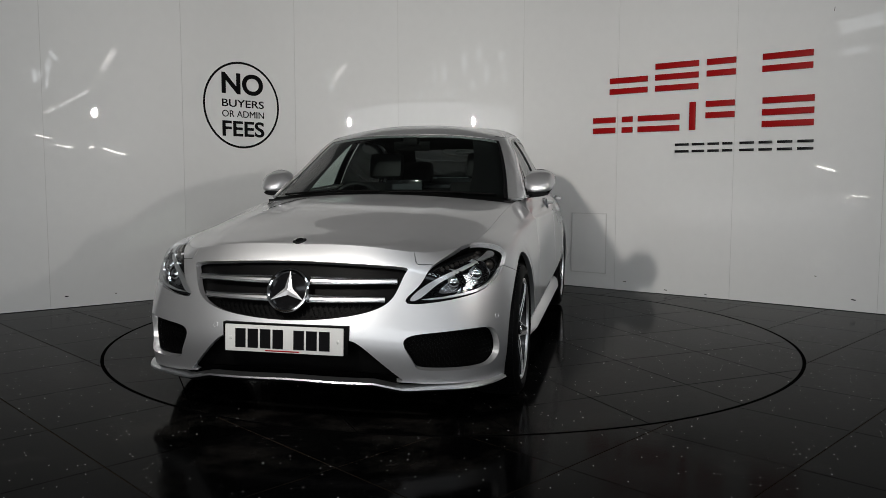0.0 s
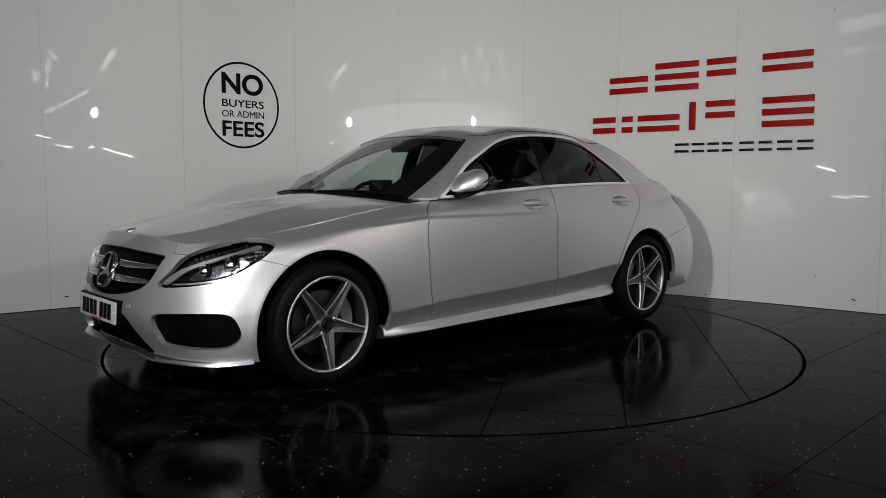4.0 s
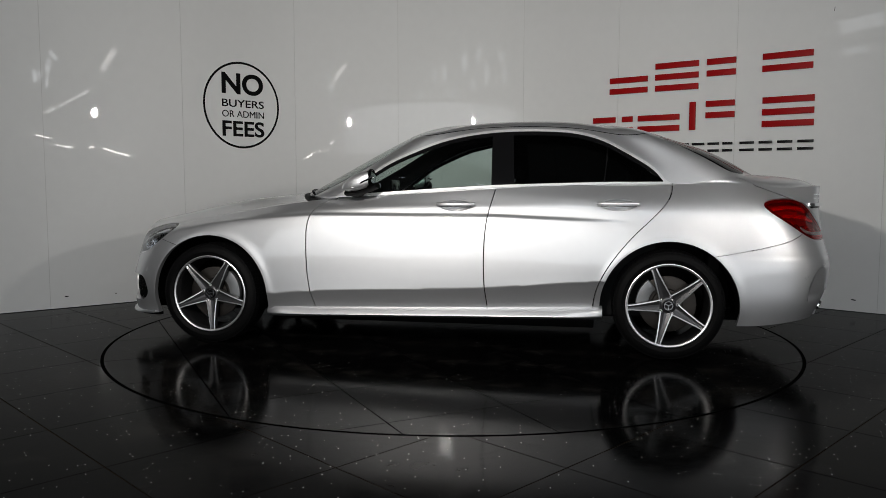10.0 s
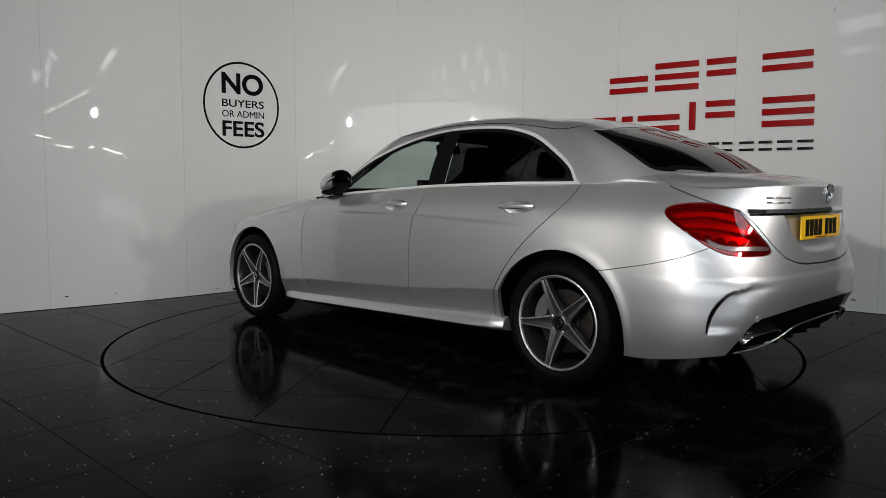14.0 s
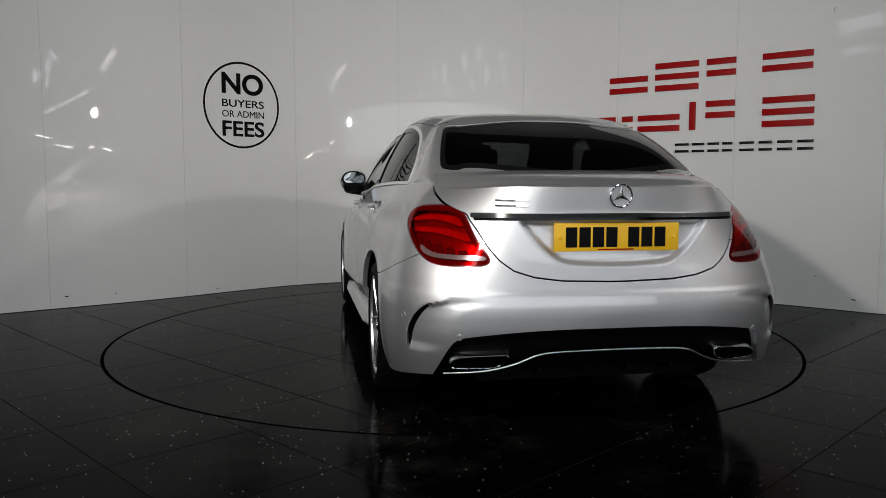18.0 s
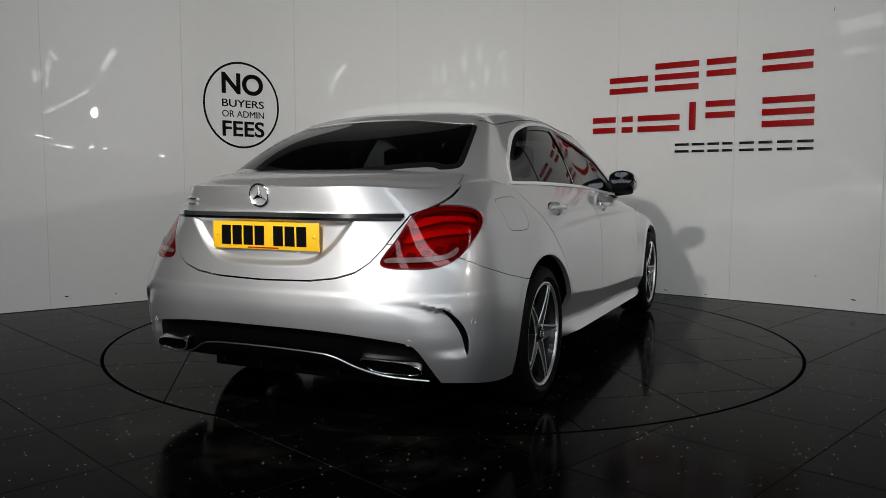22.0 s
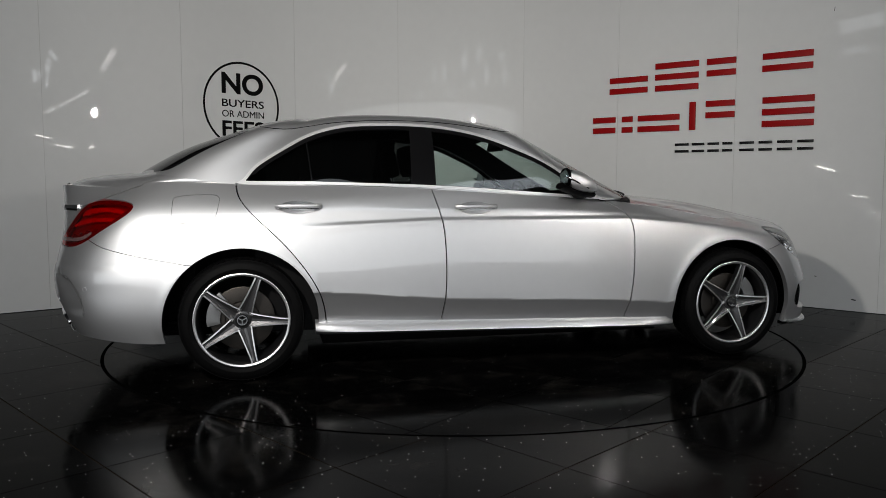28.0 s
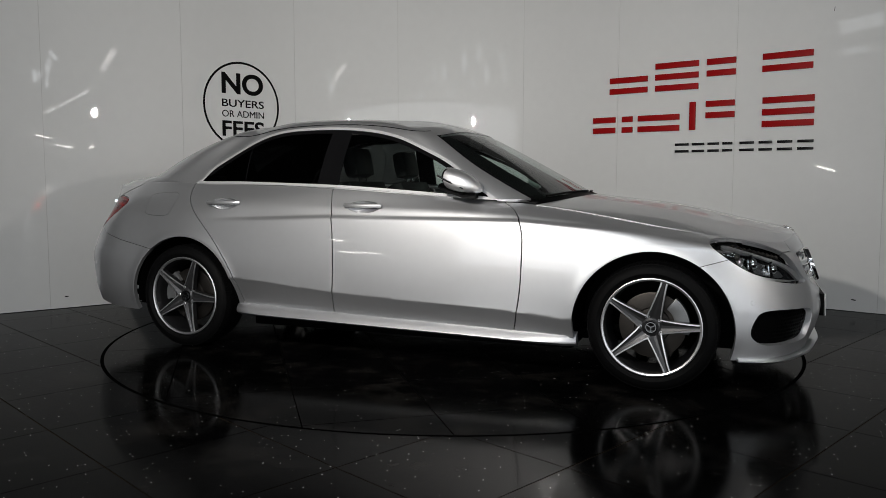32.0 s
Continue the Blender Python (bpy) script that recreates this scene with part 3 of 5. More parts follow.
# windows high on the side walls: side, y, z, along the wall, height, lean
for sg, y, z, w, h, lean, mat in ((1, -13.8, 4.50, .20, .42, 8, SKY_PANE), (1, -13.5, 4.55, .26, .26, 30, SKY_PANE), (1, -13.1, 4.70, .22, .30, -20, SKY_PANE), (1, -13.15, 4.28, .10, .42, -5, SKY_PANE),
                                  (1, -12.8, 5.10, .48, .15, -38, SKY_PANE), (1, -13.0, 4.92, .26, .10, -30, SKY_PANE), (-1, -12.4, 6.05, 1.7, .40, -14, PALE_PANE), (-1, -12.2, 5.2, .9, .18, -6, PALE_PANE)):
    win = tagged(empty("side_window", pose(sg * 12.98, y, z, lean)), "small high side window, bright with daylight", "window", "high side windows")
    part("pane", box(-.012 * sg, 0, -w / 2, w / 2, -h / 2, h / 2), mat, win, smooth=False)
    part("sill", box(-.03 * sg, 0, -w / 2 - .03, w / 2 + .03, -h / 2 - .03, -h / 2), HALL, win, smooth=False)


def tube_lamp(label, m, ln, r, mat, backing):
    """A glowing tube along its y, with a batten behind it."""
    tube = tagged(empty("tube_lamp", m), label, "lamp", "tube lamps in the hall")
    part("tube", lathe([(.0005, -ln / 2), (r, -ln / 2), (r, ln / 2), (.0005, ln / 2)], 12), mat, tube)
    part("batten", box(*backing[:2], -ln / 2 - .05, ln / 2 + .05, *backing[2:]), HALL, tube, smooth=False)


# a row of twin tubes hung across the hall's side, slantwise to the booth
for x0, y0, x1, y1 in ((2.43, -2.2, 4.24, -3.8), (6.79, -6.15, 9.7, -9.9), (9.95, -10.3, 11.2, -11.7)):
    for k in (-.05, .05):
        turned, ln = math.atan2(y1 - y0, x1 - x0), math.hypot(x1 - x0, y1 - y0)
        tube_lamp("long glowing tube lamp hung over the hall", pose((x0 + x1) / 2 - k * math.sin(turned), (y0 + y1) / 2 + k * math.cos(turned), 3.1, 0, 0, math.degrees(turned) - 90), ln, .012 if ln < 3 else .007, TUBE_GLOW, (-.03, .03, .03, .07))
# lamps on the side walls: side, y, z, length, tilt, radius
for sg, y, z, ln, tilt, r in ((1, -13.4, 2.52, .9, -8, .012), (1, -12.4, 2.20, 1.05, -5, .016), (1, -10.79, 2.14, .26, 0, .026), (1, -9.0, 1.94, 2.0, -8, .026), (1, -6.14, 1.815, 1.2, 0, .026),
                              (-1, -11.3, 1.5, .5, 18, .03), (-1, -11.8, .60, .6, 6, .014), (-1, -12.6, .62, .8, 4, .014)):
    tube_lamp("slim glowing tube lamp on the hall wall", pose(sg * 12.93, y, z, tilt), ln, r, GLOW, ((.03, .06) if sg > 0 else (-.06, -.03)) + (-.03, .03))
# unseen bars, added to break up the front fill's reflections
fill_rig = tagged(empty("fill_frame", pose(0, -13.97, .2)), "unseen black bars added in front of the hall's front wall round the fill light", "window")
for x in np.linspace(-11, 11, 11):
    part("fill_bar", box(x - .04, x + .04, .0, .10, 0, 3.4), PLASTIC, fill_rig, smooth=False)
part("head", box(-11.04, 11.04, 0, .10, 3.4, 3.5), PLASTIC, fill_rig, smooth=False)
part("sill", box(-11.04, 11.04, 0, .14, -.08, 0), PLASTIC, fill_rig, smooth=False)


# ---- the car ----
OFF = (.0406, -.216)


def car_pose(t):
    return Matrix.Rotation(radians(turn(t)), 4, "Z") @ Matrix.Translation((*OFF, 0))


car = tagged(empty("car", car_pose(0)), "silver metallic four-door saloon with dark rear windows, parked on the turntable", "car")

# outlines on the lower body: distance round the plan from the nose, and height
HEADLAMP = smooth_outline([(.497, .545), (.545, .60), (.60, .662), (.72, .709), (.95, .752), (1.125, .752), (1.085, .697), (.98, .63), (.845, .573), (.62, .541)])
GRILLE = smooth_outline([(0, .703), (.25, .697), (.455, .683), (.478, .66), (.455, .60), (.41, .535), (.30, .494), (.15, .473), (0, .466),
                         (-.15, .473), (-.30, .494), (-.41, .535), (-.455, .60), (-.478, .66), (-.455, .683), (-.25, .697)])
INTAKE = smooth_outline([(.487, .390), (.62, .418), (.84, .424), (.915, .385), (.935, .31), (.89, .268), (.80, .255), (.57, .260), (.513, .30)])
TAIL = smooth_outline([(4.83, .905), (4.95, .937), (5.10, .935), (5.20, .893), (5.28, .80), (5.345, .722), (5.25, .704), (5.12, .712), (5.02, .76), (4.93, .825)])
FUEL = smooth_outline([(-1.755, .93), (-1.715, .96), (-1.56, .967), (-1.525, .93), (-1.545, .85), (-1.60, .822), (-1.73, .826), (-1.76, .86)], 5)
DOOR_A = ([.20, .246, .43, .67, .83, .90, .925, 1.0], [.705, .716, .752, .765, .743, .68, .637, .60])
DOOR_B = ([.20, .282, .40, .606, .842, .997, 1.1], [-.367, -.363, -.351, -.345, -.366, -.403, -.42])
DOOR_C = ([.20, .307, .437, .625, .735, .843, .92, .96, 1.011, 1.1], [-.985, -.99, -1.018, -1.13, -1.225, -1.336, -1.405, -1.428, -1.440, -1.44])
LID = ([4.6, 4.70, 4.784, 5.0, 5.199, 5.265, 5.328, 5.39, 5.458, 5.55, 5.665, 5.861], [1.2, 1.06, 1.014, .962, .905, .845, .778, .727, .689, .664, .650, .645])
MID = body.end


def line(tab):
    c = spline(tab[0], np.array(tab[1])[:, None])
    lo, hi = tab[0][0], tab[0][-1]
    return lambda z: c(np.clip(z, lo, hi))[:, 0]


door_a, door_b, door_c = line(DOOR_A), line(DOOR_B), line(DOOR_C)
fold_s = lambda p: np.where(p[:, 6] > MID, 2 * MID - p[:, 6], np.abs(p[:, 6]))
sz = lambda p: np.stack([fold_s(p), p[:, 2]], 1)
lid_z = lambda p: np.interp(fold_s(p), *LID)
GAPW = .0034


def arch(p):
    """Distance outside the wheel arches."""
    d = [np.hypot((p[:, 0] - cx) * .985, p[:, 2] - HUB_Z + .012) - .386 for cx in (1.42, -1.42)]
    return np.minimum(*d)


def lower(s0, s1, v0=0, v1=5, ds=.018, dv=.105):
    s, v = np.linspace(s0, s1, int((s1 - s0) / ds) + 2), np.linspace(v0, v1, int((v1 - v0) / dv) + 2)
    return Patch(body.grid(s, v, body_shape), s, v)


def upper(s0, s1, v0=0, v1=5, ds=.018, dv=.06):
    s, v = np.linspace(s0, s1, int((s1 - s0) / ds) + 2), np.linspace(v0, v1, int((v1 - v0) / dv) + 2)
    return Patch(cabin.grid(s, v), s, v)


def both(name, pt, mat, label="", flange=.012, parent=None):
    return [pt.mesh(name, mat, parent or car, label, flange, mir) for mir in (False, True)]


# -- nose --
nose_line = lambda p: np.interp(fold_s(p), [0, .50, .54, 1.03, 1.16, 1.4, 1.41], [1.1, 1.1, .69, .668, .634, .55, -1]) - p[:, 2]
mouth = smooth_outline([(0, .402), (.2, .40), (.29, .388), (.36, .335), (.46, .238), (.44, .213), (.2, .214), (0, .214), (-.2, .214), (-.44, .213), (-.46, .238), (-.36, .335), (-.29, .388), (-.2, .40)])
yz = lambda p: p[:, 1:3]
front = lower(-1.45, 1.45, ds=.012, dv=.07)
bumper = front.trim(nose_line).trim(arch).trim(lambda p: -poly_dist(sz(p), HEADLAMP) - GAPW)
bumper = bumper.trim(lambda p: -poly_dist(yz(p), GRILLE)).trim(lambda p: -poly_dist(yz(p), mouth)).trim(lambda p: -poly_dist(sz(p), INTAKE))
front_bumper = bumper.mesh("front_bumper", PAINT, car, flange=.03)
well = front.trim(lambda p: poly_dist(yz(p), GRILLE) + .02).offset(-.045)
well.mesh("grille_backing", PLASTIC, car, "black honeycomb grille backing", flange=0)
front.trim(lambda p: poly_dist(yz(p), mouth) + .02).offset(-.06).mesh("lower_intake", PLASTIC, car, "black lower air intake", flange=0)
for side in (1, -1):
    front.trim(lambda p: poly_dist(sz(p), INTAKE) + .012).trim(lambda p: side * p[:, 1]).offset(-.05).mesh("side_intake", PLASTIC, car, "black mesh side air intake", flange=0)


def on_body(s, z, out=0.):
    """The point of the lower body at s and height z, moved out along the normal."""
    v = np.linspace(0, 5, 120)
    g = body.grid([s - .01, s, s + .01], v, body_shape)
    i = int(np.argmin(np.abs(g[:, 1, 2] - z)))
    i = min(max(i, 1), 118)
    dz = g[i + 1, 1, 2] - g[i - 1, 1, 2]
    f = np.clip((z - g[i, 1, 2]) / dz, -.5, .5) if abs(dz) > 1e-4 else 0
    at = g[i, 1] + (g[i + 1, 1] - g[i - 1, 1]) * f
    n = np.cross(g[i, 2] - g[i, 0], g[i + 1, 1] - g[i - 1, 1])
    n /= np.linalg.norm(n)
    return Vector(at + n * out), Vector(n)


def facing(p, n):
    """A pose at p whose -y looks along n, with z up."""
    n = Vector(n).normalized()
    x = n.cross(Vector((0, 0, 1))).normalized() * -1
    z = x.cross(-n)
    return Matrix.Translation(p) @ Matrix((x, -n, z)).transposed().to_4x4()


# honeycomb of the side intakes and the grille: small raised cells
def mesh_bars(name, outline, coords, s0, s1, z0, z1, step, out, mat, width=.0022):
    bm = bmesh.new()
    i = 0
    z = z0
    while z < z1:
        s = s0 + (i % 2) * step / 2
        while s < s1:
            for ds, dz in ((step / 2, step * .29), (step / 2, -step * .29), (0, step * .58)):
                a, b = np.array([s, z]), np.array([s + ds, z + dz])
                if poly_dist(np.array([np.abs(a) if coords == "s" else a, b]), outline).min() > .002:
                    (pa, n), (pb, _) = on_body(a[0], a[1], out), on_body(b[0], b[1], out)
                    d = (pb - pa).normalized()
                    w = d.cross(n).normalized() * width
                    q = [pa - w, pb - w, pb + w, pa + w]
                    top = [bm.verts.new(c + n * .004) for c in q]
                    low = [bm.verts.new(c) for c in q]
                    bm.faces.new(top)
                    for k in range(4):
                        bm.faces.new((low[k], low[(k + 1) % 4], top[(k + 1) % 4], top[k]))
            s += step
        z += step * .87
        i += 1
    return part(name, bm, mat, car, smooth=False)


for sg in (1, -1):
    mesh_bars("intake_mesh", INTAKE * ((sg, 1)), "y", .47 if sg > 0 else -.95, .95 if sg > 0 else -.47, .25, .43, .022, -.034, PLASTIC, .0014)
mesh_bars("grille_mesh", GRILLE, "y", -.48, .48, .465, .53, .024, -.036, PLASTIC, .0016)

# louvres of the grille
for sg in (1, -1):
    for zc, dz, s_end in ((.628, .0, .452), (.556, 0, .408)):
        for k, (w, h, mat, nm) in enumerate(((.008, .0032, CHROME, "louvre_edge"), (.008, .0032, CHROME, "louvre_edge"), (.012, .0115, SATIN, "louvre"))):
            path = []
            for i in range(13):
                s = .085 + (s_end - .085) * i / 12
                p, n = on_body(sg * s, zc + (.015, -.015, 0)[k] * (1 - .4 * i / 12), -.012 if k < 2 else -.022)
                path.append(p)
            part(nm, sweep(path, round_section(w, h, 8)), mat, car)
p, n = on_body(0, .582, 0)
badge = part("badge_ring", lathe([(.093, -.010), (.095, .004), (.092, .012), (.086, .014), (.080, .010), (.079, -.008)], 64), CHROME, car, "large chrome ring in the grille", m=facing(p + n * .004, n) @ pose(0, 0, 0, 180))
part("badge_back", lathe([(.084, -.006), (.05, -.002), (.0005, -.001)], 48), GLOSSBLACK, badge, m=pose(0, .0, 0))
for a in (270, 30, 150):
    bm = bmesh.new()
    tip, wid = .085, .021
    c, s = math.cos(radians(a)), math.sin(radians(a))
    pts = [(0, 0, .012), (tip * c, tip * s, .006), (-wid * s * .9 + .0 * c, wid * c * .9, .004), (wid * s * .9, -wid * c * .9, .004)]
    v = [bm.verts.new((x, h, z)) for x, z, h in pts]
    bm.faces.new((v[0], v[1], v[2]))
    bm.faces.new((v[0], v[3], v[1]))
    bm.faces.new((v[2], v[1], v[3]))
    part("badge_arm", bm, TRIM, badge, smooth=False)
# slim splitter under the nose
lip = []
for s in np.linspace(-.995, .995, 61):
    z = np.interp(abs(s), [0, .36, .47, .60, .8, 1.03], [.222, .215, .187, .187, .183, .188])
    p, n = on_body(s, max(.2, z), .006)
    lip.append((p.x, p.y, z))
part("splitter", sweep(lip, [(-.022, -.008), (.010, -.010), (.016, -.006), (.013, .001), (-.020, .012)]), SATIN, car, "slim bright splitter lip")
part("under_lip", sweep([(x - .02, y * .97, z - .012) for x, y, z in lip], [(-.03, -.012), (.01, -.01), (.01, .008), (-.03, .008)]), PLASTIC, car)
# parking sensors
for s, z in ((.325, .431), (-.325, .431), (.93, .462), (-.93, .462), (MID - .63, .428), (MID + .63, .428), (5.0, .50), (2 * MID - 5.0, .50)):
    p, n = on_body(s, z, 0)
    part("parking_sensor", lathe([(.0125, -.002), (.0125, .0012), (.010, .0016), (.0095, .0005), (.0005, .0005)], 20), PAINT, car, m=facing(p, n) @ pose(0, 0, 0, 180))

# -- headlamps --
lamp_front = lower(.42, 1.22, 1.8, 5, ds=.010, dv=.05)
lens = lamp_front.trim(lambda p: poly_dist(sz(p), HEADLAMP) - GAPW)
shell = lamp_front.trim(lambda p: poly_dist(sz(p), HEADLAMP) + .004).offset(-.05)
brow_line = smooth_outline([(.515, .556), (.575, .607), (.68, .648), (.80, .679), (.95, .718), (1.06, .741), (1.05, .724), (.94, .704), (.80, .665), (.69, .633), (.61, .594), (.55, .554)])
chin_line = smooth_outline([(.515, .548), (.62, .551), (.80, .567), (.93, .60), (1.03, .655), (1.02, .657), (.925, .608), (.795, .576), (.63, .559)])
facet_line = smooth_outline([(.66, .578), (.80, .592), (.92, .622), (1.0, .672), (1.03, .712), (.94, .688), (.80, .650), (.70, .618)])
for side, mir in ((1, False), (-1, True)):
    headlamp = lens.mesh("headlamp", LENS, car, "clear headlamp with dark inner housing", .006, mir)
    shell.mesh("housing", GLOSSBLACK, headlamp, "", 0, mir)
    lamp_front.trim(lambda p: poly_dist(sz(p), brow_line)).offset(-.014).mesh("light_guide", LAMP_SILVER, headlamp, "silver running-light strip", .012, mir)
    lamp_front.trim(lambda p: poly_dist(sz(p), chin_line)).offset(-.014).mesh("lower_guide", LAMP_SILVER, headlamp, "", .012, mir)
    lamp_front.trim(lambda p: poly_dist(sz(p), facet_line)).offset(-.036).mesh("inner_reflector", LAMP_FACETS, headlamp, "bright faceted inner reflector", .006, mir)
    for s, z, r in ((.74, .625, .031), (.88, .655, .034), (.99, .69, .022)):
        p, n = on_body(side * s, z, -.040)
        look_out = (Vector((1, 0, 0)) + n * .5).normalized()
        m = facing(p, look_out) @ pose(0, 0, 0, 180)
        part("bezel", lathe([(r * 1.32, -.004), (r * 1.3, .010), (r * 1.22, .013), (r * 1.12, .004), (r * 1.0, .0)], 32), GLOSSBLACK, headlamp, m=m)
        part("reflector_bowl", lathe([(r * 1.9, .004), (r * 1.5, -.006), (r * 1.25, -.010)], 7), CHROME, headlamp, m=m)
        part("projector_lens", lathe([(r, .0), (r * .92, .012), (r * .7, .021), (r * .4, .027), (.0005, .029)], 32), STEEL if r < .03 else CHROME, headlamp, m=m)
    for k in range(10):
        s = .69 + k * .034
        p, n = on_body(side * s, .676 + k * .0072, -.020)
        part("led_cell", lathe([(.011, -.003), (.009, .003), (.0005, .005)], 8), STEEL, headlamp, m=facing(p, n) @ pose(0, 0, 0, 180))

# -- flanks --
flank = lower(.45, 5.6, ds=.016, dv=.055)
not_lamp = lambda p: -poly_dist(sz(p), HEADLAMP) - GAPW
fender = flank.trim(lambda p: p[:, 0] - door_a(p[:, 2]) - GAPW).trim(lambda p: -nose_line(p) - GAPW).trim(arch).trim(not_lamp)
both("front_wing", fender, PAINT, flange=.025)
door_f = flank.trim(lambda p: door_a(p[:, 2]) - p[:, 0] - GAPW).trim(lambda p: p[:, 0] - door_b(p[:, 2]) - GAPW)
door_r = flank.trim(lambda p: door_b(p[:, 2]) - p[:, 0] - GAPW).trim(lambda p: p[:, 0] - door_c(p[:, 2]) - GAPW).trim(arch)
cup = lambda p, x, z: np.hypot((p[:, 0] - x) / .098, (p[:, 2] - z) / .034) - 1
door_f, door_r = door_f.trim(lambda p: cup(p, -.17, .893)), door_r.trim(lambda p: cup(p, -1.1255, .901))
doors_f, doors_r = both("front_door", door_f, PAINT), both("rear_door", door_r, PAINT)
seam_r = lambda p: np.interp(fold_s(p), [4.09, 4.1, 4.53, 4.735, 4.916, 5.07, 5.2, 5.45], [-1, .56, .615, .656, .70, .75, .79, .80]) - p[:, 2]
not_tail = lambda p: -poly_dist(sz(p), TAIL) - GAPW
quarter = flank.trim(lambda p: door_c(p[:, 2]) - p[:, 0] - GAPW).trim(lambda p: -seam_r(p) - GAPW).trim(not_tail).trim(lambda p: lid_z(p) - p[:, 2] - GAPW).trim(arch)
quarter.mesh("rear_wing", PAINT, car, flange=.025)
fuel_in = lambda p: poly_dist(p[:, [0, 2]], FUEL)
quarter.trim(lambda p: -fuel_in(p) - .0012).mesh("rear_wing", PAINT, car, flange=.025, mirror=True)
quarter.trim(lambda p: fuel_in(p) - .0012).mesh("fuel_flap", PAINT, car, flange=.01, mirror=True)

# -- tail --
tail = lower(4.2, 2 * MID - 4.2, ds=.009, dv=.05)
DIFF = smooth_outline([(0, .462), (.35, .456), (.58, .432), (.66, .385), (.715, .262), (.66, .235), (.3, .235), (0, .235), (-.3, .235), (-.66, .235), (-.715, .262), (-.66, .385), (-.58, .432), (-.35, .456)])
behind = lambda p: np.where(p[:, 0] < -1.9, poly_dist(yz(p), DIFF), -1)
rear = tail.trim(seam_r).trim(lambda p: lid_z(p) - p[:, 2] - GAPW).trim(not_tail).trim(arch)
VENT = smooth_outline([(5.205, .566), (5.159, .563), (5.107, .544), (5.055, .496), (5.027, .440), (5.020, .366), (5.030, .365), (5.048, .428), (5.074, .484), (5.114, .532), (5.162, .557)])
on_vent = lambda p: poly_dist(sz(p), VENT)
rear = rear.trim(lambda p: -on_vent(p))
rear.trim(lambda p: -behind(p)).mesh("rear_bumper", PAINT, car, flange=.03)
for sg in (1, -1):
    tail.trim(lambda p: on_vent(p) + .01).trim(lambda p: sg * p[:, 1]).offset(-.014).mesh("bumper_slot", PLASTIC, car, "black crescent slot in the bumper's corner", flange=0)
tail.trim(lambda p: behind(p) + .01).offset(-.03).mesh("diffuser", PLASTIC, car, "black diffuser insert", flange=0)
# lid: the back face, joined to the deck
lid_face = tail.trim(lambda p: p[:, 2] - lid_z(p) - GAPW)
RECESS = smooth_outline([(-.395, .888), (-.37, .845), (-.325, .79), (-.25, .728), (-.15, .706), (0, .702), (.15, .706), (.25, .728), (.325, .79), (.37, .845), (.395, .888), (.3, .893), (0, .895), (-.3, .893)])
rec = lambda p: poly_dist(yz(p), RECESS)


def sink(pt, deep):
    c = pt.copy()
    c.p[:, 0] += deep * ease(-.004, .028, rec(c.p))
    t = c.p.copy()
    h = .004
    gy, gz = (poly_dist(c.p[:, 1:3] + (h, 0), RECESS), poly_dist(c.p[:, 1:3] + (0, h), RECESS))
    e0 = ease(-.004, .028, rec(c.p))
    sy, sz_ = (ease(-.004, .028, gy) - e0) / h * deep, (ease(-.004, .028, gz) - e0) / h * deep
    n = c.p[:, 3:6]
    n = n + np.stack([np.zeros(len(n)), sy, sz_], 1)
    c.p[:, 3:6] = n / np.linalg.norm(n, axis=1, keepdims=True)
    return c


boot_lid = sink(lid_face, .022).mesh("boot_lid", PAINT, car, flange=.02)
# deck between the spoiler's edge and the rear window
u = np.linspace(0, 1, 121)
s_edge, s_win = 4.30 + (2 * MID - 8.60) * u, cabin.k[15] + (2 * cabin.end - 2 * cabin.k[15]) * u
edge, base = body.grid(s_edge, [5.0])[0], cabin.grid(s_win, [.02])[0]
rows = np.linspace(0, 1, 26)
deck = np.array([edge * (1 - r) + base * r for r in rows])
deck[..., 2] += (.018 * np.sin(np.pi * rows ** .8)[:, None]) * np.maximum(0, 1 - ((2 * u - 1) / .68) ** 4)[None] - (.010 * np.exp(-((rows - .10) / .07) ** 2))[:, None] * np.maximum(0, 1 - ((2 * u - 1) / .62) ** 6)[None]
deck = Patch(deck, u, rows)
inner = lambda p: .685 - .03 * p[:, 7] - np.abs(2 * p[:, 6] - 1)
deck.trim(lambda p: inner(p) - .002).mesh("boot_lid_top", PAINT, boot_lid, flange=.01)
for sg in (1, -1):
    deck.trim(lambda p: -inner(p) - .002).trim(lambda p: sg * p[:, 1]).mesh("deck_side", PAINT, car, flange=.01)
# chrome strip
strip = [on_body(s, .906 - .004 * abs(s - MID) / .6, .006)[0] for s in np.linspace(5.225, 2 * MID - 5.225, 41)]
part("chrome_strip", sweep(strip, [(.010, -.009), (.006, .008), (-.006, .011), (-.012, .0), (-.006, -.010)]), CHROME, boot_lid, "chrome strip above the number plate")
# black sliver laid where the chrome's overhang throws shade
shade_path = [on_body(s, .889 - .004 * abs(s - MID) / .6, .001)[0] for s in np.linspace(5.24, 2 * MID - 5.24, 41)]
part("strip_shade", sweep(shade_path, [(.002, -.003), (.002, .008), (-.010, .008), (-.010, -.002)]), GLOSSBLACK, boot_lid, "black sliver standing in for the shade under the chrome strip")
p, n = on_body(MID, .981, .003)
m = facing(p, n) @ pose(0, 0, 0, 180)
star = part("badge_ring", lathe([(.047, -.002), (.047, .004), (.044, .006), (.041, .004), (.041, -.002)], 48), CHROME, boot_lid, m=m)
